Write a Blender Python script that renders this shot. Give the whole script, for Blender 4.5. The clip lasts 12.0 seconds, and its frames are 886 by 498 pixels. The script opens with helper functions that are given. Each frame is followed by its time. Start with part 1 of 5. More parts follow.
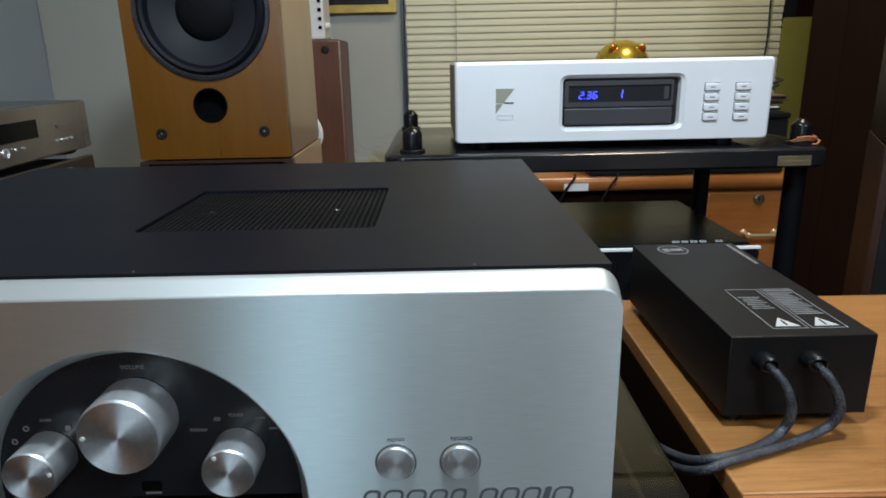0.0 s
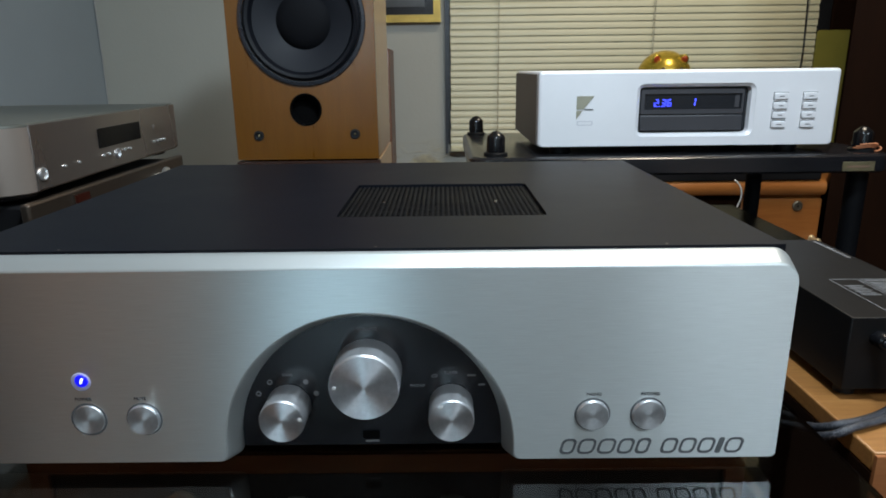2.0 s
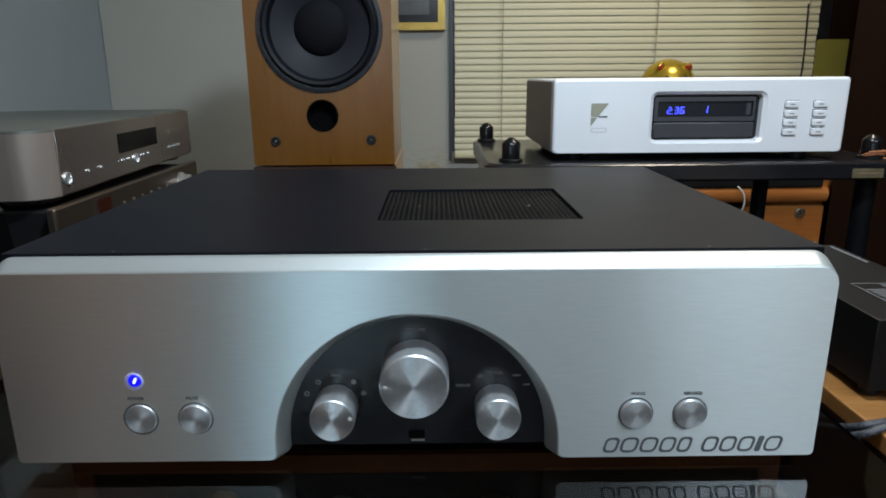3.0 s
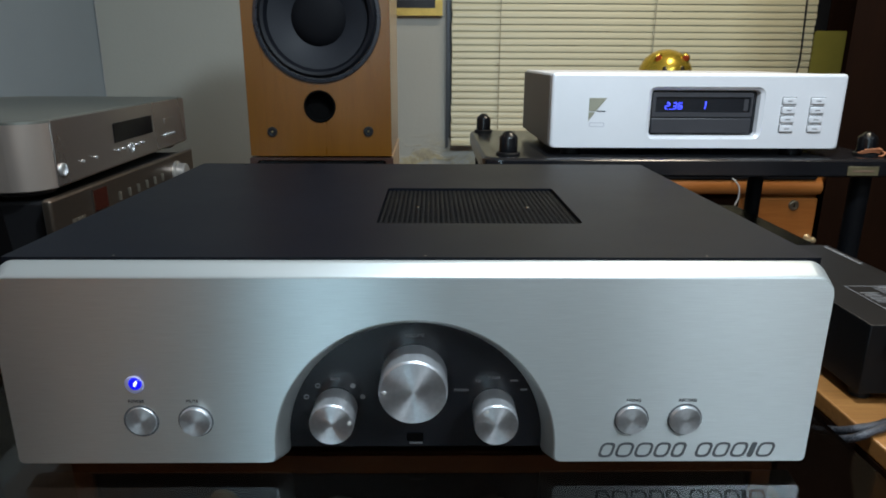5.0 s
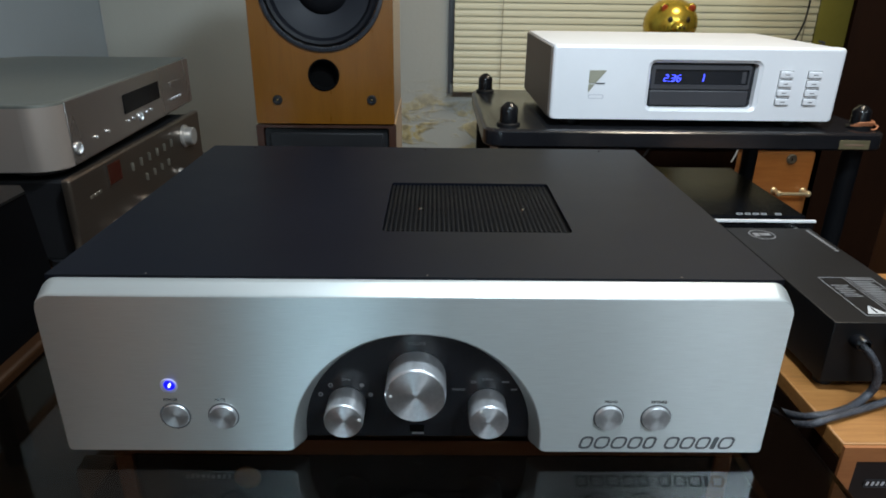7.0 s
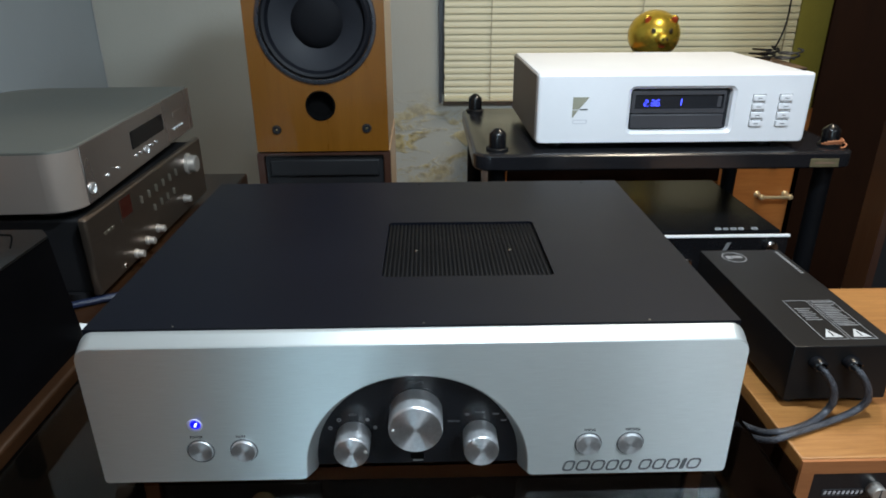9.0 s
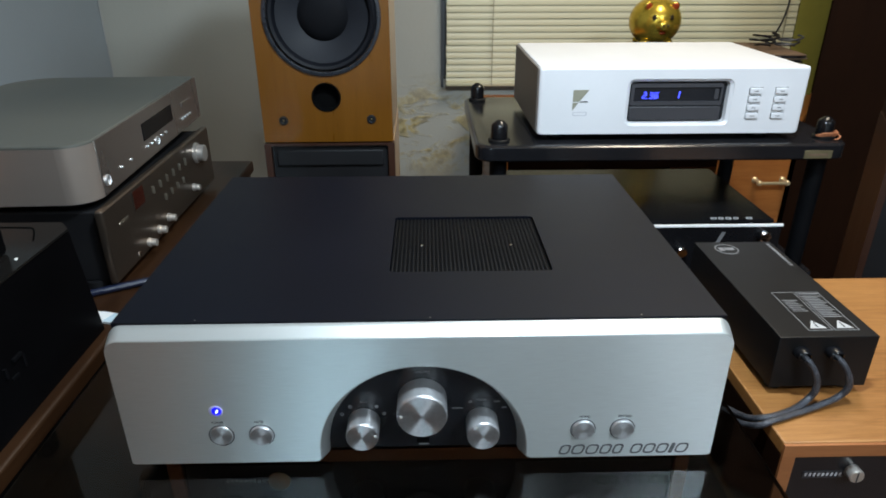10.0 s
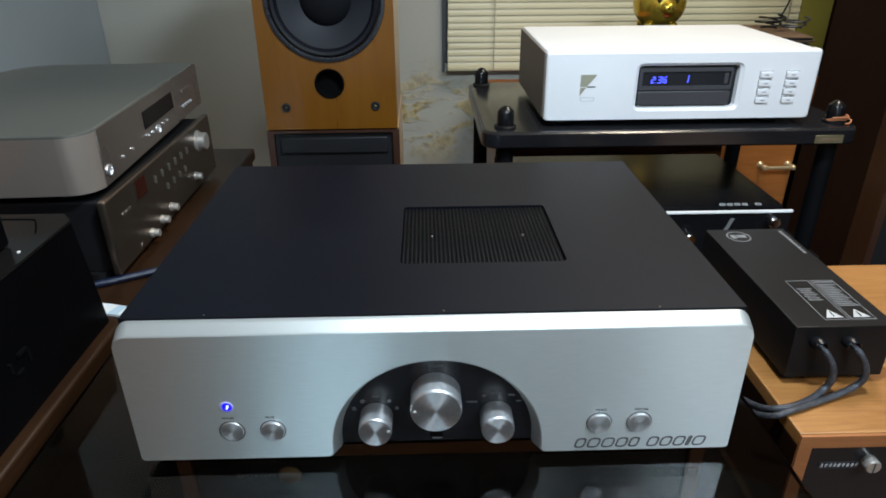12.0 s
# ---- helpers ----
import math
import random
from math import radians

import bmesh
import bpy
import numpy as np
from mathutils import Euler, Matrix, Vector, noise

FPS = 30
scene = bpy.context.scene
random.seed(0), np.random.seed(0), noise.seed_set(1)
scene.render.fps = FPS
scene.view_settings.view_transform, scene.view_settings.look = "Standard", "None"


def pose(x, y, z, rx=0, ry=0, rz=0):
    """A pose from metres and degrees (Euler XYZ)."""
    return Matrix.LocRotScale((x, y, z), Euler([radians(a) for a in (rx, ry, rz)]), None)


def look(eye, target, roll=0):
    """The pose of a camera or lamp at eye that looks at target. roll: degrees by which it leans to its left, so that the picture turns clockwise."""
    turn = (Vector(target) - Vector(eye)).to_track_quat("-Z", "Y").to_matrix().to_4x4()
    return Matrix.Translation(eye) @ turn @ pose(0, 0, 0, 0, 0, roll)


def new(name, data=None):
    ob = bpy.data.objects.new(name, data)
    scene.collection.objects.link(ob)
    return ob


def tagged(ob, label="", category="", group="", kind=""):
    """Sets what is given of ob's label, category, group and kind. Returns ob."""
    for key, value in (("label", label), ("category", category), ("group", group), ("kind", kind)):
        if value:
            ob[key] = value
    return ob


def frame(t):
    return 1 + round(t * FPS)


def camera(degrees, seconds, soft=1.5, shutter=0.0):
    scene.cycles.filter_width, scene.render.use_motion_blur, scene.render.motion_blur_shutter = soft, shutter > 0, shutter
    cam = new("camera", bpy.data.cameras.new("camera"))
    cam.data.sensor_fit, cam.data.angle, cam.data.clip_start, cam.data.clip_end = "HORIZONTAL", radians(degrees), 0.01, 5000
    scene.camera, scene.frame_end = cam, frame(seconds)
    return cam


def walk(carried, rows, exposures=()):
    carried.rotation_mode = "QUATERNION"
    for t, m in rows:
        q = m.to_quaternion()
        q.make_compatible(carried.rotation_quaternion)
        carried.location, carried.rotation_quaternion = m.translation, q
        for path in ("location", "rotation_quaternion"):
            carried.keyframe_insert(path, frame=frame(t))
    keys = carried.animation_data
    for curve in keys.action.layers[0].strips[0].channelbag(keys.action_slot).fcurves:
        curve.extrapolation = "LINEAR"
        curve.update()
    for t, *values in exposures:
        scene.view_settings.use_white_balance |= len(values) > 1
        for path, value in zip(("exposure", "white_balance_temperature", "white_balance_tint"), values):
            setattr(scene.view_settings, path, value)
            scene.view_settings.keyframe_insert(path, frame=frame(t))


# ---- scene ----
cam = camera(68.57, 12.0, soft=1.8)
PATH = [
    (0, (0.1505, -0.2764, 0.9830), (0.1614, 1.6441, 0.4249), -1.11),
    (0.5, (0.1212, -0.2942, 0.9819), (0.1200, 1.6249, 0.4186), -1.08),
    (1, (0.0953, -0.3093, 0.9814), (0.0790, 1.6101, 0.4195), -0.55),
    (1.5, (0.0688, -0.3224, 0.9837), (0.0482, 1.5984, 0.4268), -0.27),
    (2, (0.0445, -0.3305, 0.9843), (0.0378, 1.5969, 0.4502), -0.65),
    (2.5, (0.0244, -0.3395, 0.9842), (0.0288, 1.5925, 0.4670), -0.63),
    (4.5, (0.0062, -0.3359, 0.9890), (0.0353, 1.5974, 0.4774), 0.12),
    (5, (0.0103, -0.3369, 0.9975), (0.0410, 1.5821, 0.4348), 0.34),
    (5.5, (0.0096, -0.3409, 1.0118), (0.0430, 1.5644, 0.4047), 0.45),
    (6, (0.0056, -0.3444, 1.0268), (0.0315, 1.5390, 0.3543), -0.14),
    (6.5, (0.0051, -0.3474, 1.0418), (0.0288, 1.5150, 0.3132), 0.46),
    (7, (0.0101, -0.3546, 1.0623), (0.0380, 1.4918, 0.2941), 0.82),
    (9, (0.0103, -0.3856, 1.1179), (0.0538, 1.4536, 0.3335), -0.18),
    (9.5, (0.0057, -0.3943, 1.1283), (0.0534, 1.4340, 0.3189), -0.06),
    (10, (0.0064, -0.4065, 1.1432), (0.0475, 1.4067, 0.3002), -0.07),
    (10.5, (0.0055, -0.4139, 1.1560), (0.0388, 1.4008, 0.3158), 0.17),
    (11, (0.0001, -0.4117, 1.1531), (0.0372, 1.3955, 0.2971), -0.28),
    (11.5, (-0.0040, -0.4051, 1.1482), (0.0431, 1.3966, 0.2812), -0.03),
    (12, (-0.0041, -0.3940, 1.1430), (0.0390, 1.3993, 0.2586), -0.37),
]
walk(cam, [(t, look(eye, target, roll)) for t, eye, target, roll in PATH], [(0, -0.24), (0.5, -0.27), (1, -0.28), (2.5, -0.28), (6, -0.22), (7.2, -0.16), (9, -0.04), (12, 0.0)])

# ---- world and lamps ----
world = bpy.data.worlds.new("world")
scene.world = world
world.use_nodes = True
world.node_tree.nodes["Background"].inputs[0].default_value = (0.5, 0.55, 0.6, 1)
world.node_tree.nodes["Background"].inputs[1].default_value = 0.02
scene.view_settings.exposure = 0.0


def area_lamp(name, eye, target, w, h, watts, colour):
    data = bpy.data.lights.new(name, "AREA")
    data.shape, data.size, data.size_y, data.energy, data.color = "RECTANGLE", w, h, watts, colour
    ob = new(name, data)
    ob.matrix_world = look(eye, target)
    return ob


COOL_LAMP = (0.16, -0.04, 1.68)
WARM_LAMP = (0.80, 0.80, 2.36)
area_lamp("cool_lamp", COOL_LAMP, (0.2, 0.5, 0.9), 0.09, 0.09, 13.4, (0.74, 0.88, 1.0))
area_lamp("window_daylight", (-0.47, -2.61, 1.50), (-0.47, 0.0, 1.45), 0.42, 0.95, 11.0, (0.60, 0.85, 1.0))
area_lamp("rear_ceiling_light", (1.25, -1.35, 2.34), (1.05, -1.15, 0.8), 0.9, 0.25, 42.0, (0.77, 0.90, 1.0))
area_lamp("warm_ceiling_light", WARM_LAMP, (0.72, 0.84, 0.8), 0.5, 0.3, 20.0, (1.0, 0.88, 0.70))


# ---- materials ----
def nodes_of(name):
    m = bpy.data.materials.new(name)
    m.use_nodes = True
    return m, m.node_tree, m.node_tree.nodes["Principled BSDF"]


def coords(tree, scale):
    tc = tree.nodes.new("ShaderNodeTexCoord")
    mp = tree.nodes.new("ShaderNodeMapping")
    mp.inputs["Scale"].default_value = scale
    tree.links.new(tc.outputs["Object"], mp.inputs["Vector"])
    return mp.outputs["Vector"]


def noise_tex(tree, vec, scale, detail=4.0, rough=0.6, distort=0.0):
    n = tree.nodes.new("ShaderNodeTexNoise")
    n.inputs["Scale"].default_value = scale
    n.inputs["Detail"].default_value = detail
    n.inputs["Roughness"].default_value = rough
    n.inputs["Distortion"].default_value = distort
    tree.links.new(vec, n.inputs["Vector"])
    return n.outputs["Fac"]


def ramp(tree, fac, stops):
    r = tree.nodes.new("ShaderNodeValToRGB")
    el = r.color_ramp.elements
    while len(el) < len(stops):
        el.new(0.5)
    for e, (p, c) in zip(el, stops):
        e.position, e.color = p, (*c, 1)
    tree.links.new(fac, r.inputs["Fac"])
    return r.outputs["Color"]


def mixed(tree, fac, a, b, mode="MIX"):
    m = tree.nodes.new("ShaderNodeMix")
    m.data_type, m.blend_type = "RGBA", mode
    for value, key in ((fac, 0), (a, 6), (b, 7)):
        if isinstance(value, (int, float)):
            m.inputs[key].default_value = value
        elif isinstance(value, tuple):
            m.inputs[key].default_value = (*value, 1)
        else:
            tree.links.new(value, m.inputs[key])
    return m.outputs[2]


def relief(tree, bsdf, fac, strength, distance):
    b = tree.nodes.new("ShaderNodeBump")
    b.inputs["Strength"].default_value = strength
    b.inputs["Distance"].default_value = distance
    tree.links.new(fac, b.inputs["Height"])
    tree.links.new(b.outputs["Normal"], bsdf.inputs["Normal"])


def gloss(tree, bsdf, fac, low, high):
    r = tree.nodes.new("ShaderNodeMapRange")
    r.inputs["To Min"].default_value, r.inputs["To Max"].default_value = low, high
    tree.links.new(fac, r.inputs["Value"])
    tree.links.new(r.outputs["Result"], bsdf.inputs["Roughness"])


def surface(name, colour, rough=0.5, metal=0.0, vary=0.12, coarse=6.0, fine=180.0, stretch=(1, 1, 1), bump=0.15, depth=0.0004, coat=0.0, spec=0.5, aniso=0.0):
    """A painted, plastic or metal surface: two scales of tone, uneven gloss, fine relief."""
    m, tree, b = nodes_of(name)
    vec = coords(tree, stretch)
    big, small = noise_tex(tree, vec, coarse), noise_tex(tree, vec, fine, 2.0)
    dark = tuple(c * (1 - vary) for c in colour)
    light = tuple(min(1.0, c * (1 + vary)) for c in colour)
    tone = ramp(tree, big, [(0.3, dark), (0.7, light)])
    tone = mixed(tree, ramp(tree, small, [(0.35, (0.0, 0.0, 0.0)), (0.65, (0.25, 0.25, 0.25))]), tone, dark)
    tree.links.new(tone, b.inputs["Base Color"])
    gloss(tree, b, big, max(0.02, rough - 0.06), min(1.0, rough + 0.08))
    b.inputs["Metallic"].default_value = metal
    b.inputs["Coat Weight"].default_value = coat
    b.inputs["Coat Roughness"].default_value = 0.12
    b.inputs["Specular IOR Level"].default_value = spec
    b.inputs["Anisotropic"].default_value = aniso
    if bump:
        relief(tree, b, small, bump, depth)
    return m


def wood(name, dark, mid, light, stretch, rough=0.35, coat=0.3, scale=9.0, spec=0.5):
    """Veneer with long grain, pores and slow patches."""
    m, tree, b = nodes_of(name)
    vec = coords(tree, stretch)
    grain = noise_tex(tree, vec, scale, 6.0, 0.65, 0.8)
    pores = noise_tex(tree, vec, scale * 9, 3.0, 0.7)
    patch = noise_tex(tree, coords(tree, (1, 1, 1)), 5.0, 2.0)
    tone = ramp(tree, grain, [(0.25, dark), (0.5, mid), (0.75, light)])
    tone = mixed(tree, ramp(tree, pores, [(0.30, (0.45, 0.45, 0.45)), (0.5, (0, 0, 0))]), tone, dark)
    tone = mixed(tree, 0.35, tone, ramp(tree, patch, [(0.3, dark), (0.7, light)]))
    tree.links.new(tone, b.inputs["Base Color"])
    gloss(tree, b, grain, rough - 0.05, rough + 0.12)
    b.inputs["Coat Weight"].default_value = coat
    b.inputs["Coat Roughness"].default_value = 0.15
    b.inputs["Specular IOR Level"].default_value = spec
    relief(tree, b, pores, 0.12, 0.0003)
    return m


def glow(name, colour, strength):
    m, tree, b = nodes_of(name)
    b.inputs["Base Color"].default_value = (*colour, 1)
    b.inputs["Emission Color"].default_value = (*colour, 1)
    b.inputs["Emission Strength"].default_value = strength
    return m


def glass(name, colour, rough=0.02):
    m, tree, b = nodes_of(name)
    b.inputs["Base Color"].default_value = (*colour, 1)
    b.inputs["Transmission Weight"].default_value = 1.0
    vec = coords(tree, (1, 1, 1))
    gloss(tree, b, noise_tex(tree, vec, 20.0), rough, rough + 0.05)
    return m


def stained_wall(name, colour, spot, reach, stain):
    """Emulsion paint; round one spot it has blistered and turned yellow."""
    m, tree, b = nodes_of(name)
    tc = tree.nodes.new("ShaderNodeTexCoord")
    vec = tc.outputs["Object"]
    big, small = noise_tex(tree, vec, 2.5), noise_tex(tree, vec, 90.0, 3.0)
    tone = ramp(tree, big, [(0.3, tuple(c * 0.93 for c in colour)), (0.7, colour)])
    sub = tree.nodes.new("ShaderNodeVectorMath")
    sub.operation = "SUBTRACT"
    sub.inputs[1].default_value = spot
    tree.links.new(vec, sub.inputs[0])
    div = tree.nodes.new("ShaderNodeVectorMath")
    div.operation = "DIVIDE"
    div.inputs[1].default_value = reach
    tree.links.new(sub.outputs[0], div.inputs[0])
    length = tree.nodes.new("ShaderNodeVectorMath")
    length.operation = "LENGTH"
    tree.links.new(div.outputs[0], length.inputs[0])
    near = tree.nodes.new("ShaderNodeMapRange")
    near.inputs["From Min"].default_value, near.inputs["From Max"].default_value = 1.0, 0.35
    tree.links.new(length.outputs["Value"], near.inputs["Value"])
    streaked = tree.nodes.new("ShaderNodeMapping")
    streaked.inputs["Rotation"].default_value = (0, radians(28), 0)
    streaked.inputs["Scale"].default_value = (1.0, 1.0, 1.9)
    tree.links.new(vec, streaked.inputs["Vector"])
    blot = noise_tex(tree, streaked.outputs["Vector"], 9.0, 6.0, 0.62, 0.7)
    edge = ramp(tree, blot, [(0.45, (0, 0, 0)), (0.56, (1, 1, 1))])
    times = tree.nodes.new("ShaderNodeMath")
    times.operation = "MULTIPLY"
    tree.links.new(near.outputs["Result"], times.inputs[0])
    tree.links.new(edge, times.inputs[1])
    fleck = ramp(tree, noise_tex(tree, vec, 40.0, 4.0), [(0.38, tuple(c * 0.55 for c in stain)), (0.55, stain), (0.66, colour)])
    tone = mixed(tree, times.outputs[0], tone, fleck)
    tree.links.new(tone, b.inputs["Base Color"])
    b.inputs["Roughness"].default_value = 0.75
    add = tree.nodes.new("ShaderNodeMath")
    add.operation = "MULTIPLY_ADD"
    add.inputs[1].default_value = 0.15
    tree.links.new(small, add.inputs[0])
    tree.links.new(times.outputs[0], add.inputs[2])
    relief(tree, b, add.outputs[0], 0.5, 0.006)
    return m


def brushed(name, colour, rough, stretch, aniso=0.6, metal=1.0, streak=0.10, upright=False, bump=0.025):
    """Bare brushed aluminium: streaks along one way."""
    m, tree, b = nodes_of(name)
    vec = coords(tree, stretch)
    streaks = noise_tex(tree, vec, 60.0, 3.0, 0.7)
    cloud = noise_tex(tree, coords(tree, (1, 1, 1)), 9.0, 3.0)
    tone = ramp(tree, streaks, [(0.3, tuple(c * (1 - streak) for c in colour)), (0.7, colour)])
    tone = mixed(tree, 0.15, tone, ramp(tree, cloud, [(0.3, tuple(c * 0.8 for c in colour)), (0.7, colour)]))
    tree.links.new(tone, b.inputs["Base Color"])
    gloss(tree, b, streaks, rough - 0.02, rough + 0.02)
    b.inputs["Metallic"].default_value = metal
    b.inputs["Anisotropic"].default_value = aniso
    if upright:
        t = tree.nodes.new("ShaderNodeCombineXYZ")
        t.inputs["Z"].default_value = 1.0
        tree.links.new(t.outputs["Vector"], b.inputs["Tangent"])
    if bump:
        relief(tree, b, streaks, bump, 0.0003)
    return m


def braided(name, dark, light):
    """Woven sleeve: short bright strands among dark ones."""
    m, tree, b = nodes_of(name)
    vec = coords(tree, (1, 1, 1))
    strands = noise_tex(tree, coords(tree, (1.0, 1.0, 0.45)), 1500.0, 2.0, 0.6)
    slow = noise_tex(tree, vec, 90.0, 2.0)
    tone = ramp(tree, strands, [(0.42, dark), (0.62, light)])
    tone = mixed(tree, ramp(tree, slow, [(0.35, (0.0, 0.0, 0.0)), (0.65, (0.6, 0.6, 0.6))]), tone, dark)
    tree.links.new(tone, b.inputs["Base Color"])
    b.inputs["Metallic"].default_value = 0.3
    b.inputs["Roughness"].default_value = 0.42
    relief(tree, b, strands, 0.6, 0.0008)
    return m


def turned(name, colour, rough, aniso=0.85):
    """Aluminium faced on a lathe: the shine fans out from the middle."""
    m, tree, b = nodes_of(name)
    tone = ramp(tree, noise_tex(tree, coords(tree, (1, 1, 1)), 300.0, 2.0), [(0.3, tuple(c * 0.85 for c in colour)), (0.7, colour)])
    tree.links.new(tone, b.inputs["Base Color"])
    b.inputs["Metallic"].default_value = 1.0
    b.inputs["Roughness"].default_value = rough
    b.inputs["Anisotropic"].default_value = aniso
    t = tree.nodes.new("ShaderNodeTangent")
    t.direction_type, t.axis = "RADIAL", "Y"
    tree.links.new(t.outputs["Tangent"], b.inputs["Tangent"])
    b.inputs["Anisotropic Rotation"].default_value = 0.25
    return m


M_AMP_FACE = brushed("brushed_aluminium", (0.76, 0.82, 0.825), 0.40, (0.9, 20, 34), 0.90, 0.93, 0.12, True, 0.015)
# Same metal as the face; the bevels' even sheen is put into this colour.
M_AMP_EDGE = surface("aluminium_edge_sheen", (0.50, 0.53, 0.525), 0.44, 0.72, 0.04, 12, 400, (0.3, 1, 1), bump=0.05)
M_KNOB_SIDE = brushed("knob_aluminium", (0.84, 0.86, 0.88), 0.33, (8, 0.3, 8), 0.3, 0.86)
M_KNOB_FACE = turned("turned_aluminium", (0.76, 0.78, 0.81), 0.46)
M_BUTTON_FACE = turned("turned_button_aluminium", (0.74, 0.76, 0.78), 0.50, 0.55)
M_AMP_TOP = surface("black_crinkle_paint", (0.0017, 0.0026, 0.0060), 0.44, 0, 0.14, 5, 700, bump=0.2, depth=0.0003, spec=0.22)
M_BLACK_PANEL = surface("black_acrylic", (0.010, 0.011, 0.014), 0.22, 0, 0.1, 8, 300, bump=0.03)
M_BLACK_PLASTIC = surface("black_plastic", (0.009, 0.009, 0.010), 0.48, 0, 0.2, 10, 400, bump=0.15, spec=0.3)
M_BLACK_GLOSS = surface("black_gloss_lacquer", (0.006, 0.006, 0.007), 0.24, 0, 0.2, 7, 260, bump=0.03, coat=0.05, spec=0.2)
M_BLACK_METAL = surface("black_powder_coat", (0.0062, 0.0060, 0.0064), 0.46, 0.0, 0.2, 9, 500, bump=0.2, spec=0.20)
M_CASE = surface("black_polished_plastic", (0.0018, 0.0018, 0.0022), 0.40, 0, 0.2, 10, 300, bump=0.04, spec=0.06)
M_DISPLAY = surface("dark_display_plastic", (0.003, 0.003, 0.004), 0.20, 0, 0.15, 7, 260, bump=0.0, spec=0.12)
M_LID = surface("smoky_lid_plastic", (0.008, 0.0075, 0.007), 0.16, 0, 0.15, 7, 260, bump=0.02, spec=0.3)
M_GRILLE = surface("grille_black", (0.0030, 0.0032, 0.0040), 0.55, 0, 0.2, 20, 300, bump=0.1, spec=0.10)
# Plain black parts, and holes or slots whose inner shade is put into colour.
M_DARK = surface("black_and_hollow_shade", (0.003, 0.003, 0.003), 1.0, 0, 0.1, 9, 200, bump=0.0, spec=0.02)
M_RUBBER = surface("rubber", (0.0026, 0.0032, 0.0054), 0.55, 0, 0.15, 20, 300, bump=0.1, spec=0.22)
M_CONE = surface("paper_cone", (0.0085, 0.0096, 0.0130), 0.62, 0, 0.15, 25, 260, bump=0.35, spec=0.25)
M_CAP = surface("dust_cap_felt", (0.0030, 0.0032, 0.0044), 0.75, 0, 0.15, 25, 300, bump=0.3, spec=0.12)
M_RING = surface("driver_ring_lacquer", (0.045, 0.048, 0.056), 0.15, 0.45, 0.2, 90, 160, bump=0.5, depth=0.0008, spec=0.6, coat=0.6)
M_CD = surface("silver_paint", (0.72, 0.72, 0.735), 0.40, 0.15, 0.04, 6, 500, bump=0.08)
M_CD_SIDE = surface("silver_grey_side", (0.21, 0.195, 0.175), 0.45, 0.4, 0.08, 8, 400, bump=0.1)
M_CD_GREY = surface("dark_grey_plastic", (0.040, 0.040, 0.045), 0.40, 0, 0.1, 12, 400, bump=0.05)
M_OLIVE = surface("olive_badge", (0.30, 0.29, 0.22), 0.45, 0.3, 0.08, 30, 400, bump=0.05)
M_PALE_MARK = surface("pale_grey_print", (0.55, 0.55, 0.58), 0.5, 0, 0.05, 30, 300, bump=0.0)
M_DIM = surface("dim_grey_print", (0.16, 0.16, 0.165), 0.6, 0, 0.05, 30, 300, bump=0.0)
M_MARK = surface("worn_grey_print", (0.17, 0.17, 0.175), 0.6, 0, 0.35, 90, 500, bump=0.0)
M_INK = surface("grey_print", (0.035, 0.038, 0.042), 0.6, 0, 0.05, 30, 300, bump=0.0)
M_ENGRAVED = surface("engraved_shadow", (0.13, 0.14, 0.15), 0.5, 0.4, 0.1, 30, 300, bump=0.0)
M_WHITE_INK = surface("white_print", (0.42, 0.42, 0.42), 0.6, 0, 0.1, 60, 500, bump=0.0)
M_CHROME = surface("chrome", (0.75, 0.75, 0.76), 0.12, 1.0, 0.05, 20, 300, bump=0.02)
M_STRIP = surface("satin_trim_metal", (0.90, 0.90, 0.91), 0.35, 0.1, 0.05, 20, 300, bump=0.02)
M_LOCK = surface("dull_lock_metal", (0.22, 0.18, 0.13), 0.40, 0.8, 0.15, 40, 300, bump=0.08)
M_RACK = surface("rack_satin_black", (0.0085, 0.0085, 0.0100), 0.20, 0.0, 0.2, 9, 500, bump=0.12, spec=0.6)
M_CAP_BLACK = surface("post_cap_black", (0.0045, 0.0045, 0.0052), 0.22, 0, 0.2, 7, 260, bump=0.03, spec=0.35)
# Lilac here is the blue light's glow, painted as base colour.
M_GLOW_COLLAR = surface("lilac_glow_tint", (0.42, 0.40, 0.62), 0.5, 0, 0.05, 30, 300, bump=0.02)
M_HANDLE = surface("pale_brass", (0.62, 0.50, 0.30), 0.28, 0.45, 0.15, 40, 300, bump=0.05)
M_BRASS = surface("aged_brass", (0.55, 0.42, 0.22), 0.30, 1.0, 0.15, 40, 300, bump=0.08)
M_BRASS_DULL = surface("pale_lever_metal", (0.28, 0.25, 0.20), 0.35, 0.8, 0.15, 40, 300, bump=0.05)
M_PLATE = surface("dull_gold_plate", (0.19, 0.16, 0.09), 0.42, 0.6, 0.15, 60, 300, bump=0.1)
M_CHAMPAGNE = surface("champagne_aluminium", (0.41, 0.37, 0.345), 0.27, 0.9, 0.04, 9, 500, (1, 1, 0.2), bump=0.0)
M_PLAYER_BODY = surface("silver_player_shell", (0.50, 0.425, 0.37), 0.33, 0.70, 0.04, 9, 500, (1, 1, 0.2), bump=0.0)
M_CHAMPAGNE_TOP = surface("grey_metal_lid", (0.165, 0.170, 0.150), 0.42, 0.55, 0.06, 6, 500, bump=0.12)
M_OLD_KNOB = brushed("old_knob_aluminium", (0.62, 0.58, 0.53), 0.30, (0.4, 8, 8), 0.3, 0.7)
M_BRONZE = brushed("bronze_aluminium", (0.165, 0.130, 0.102), 0.36, (6, 0.4, 6), 0.4, 0.9)
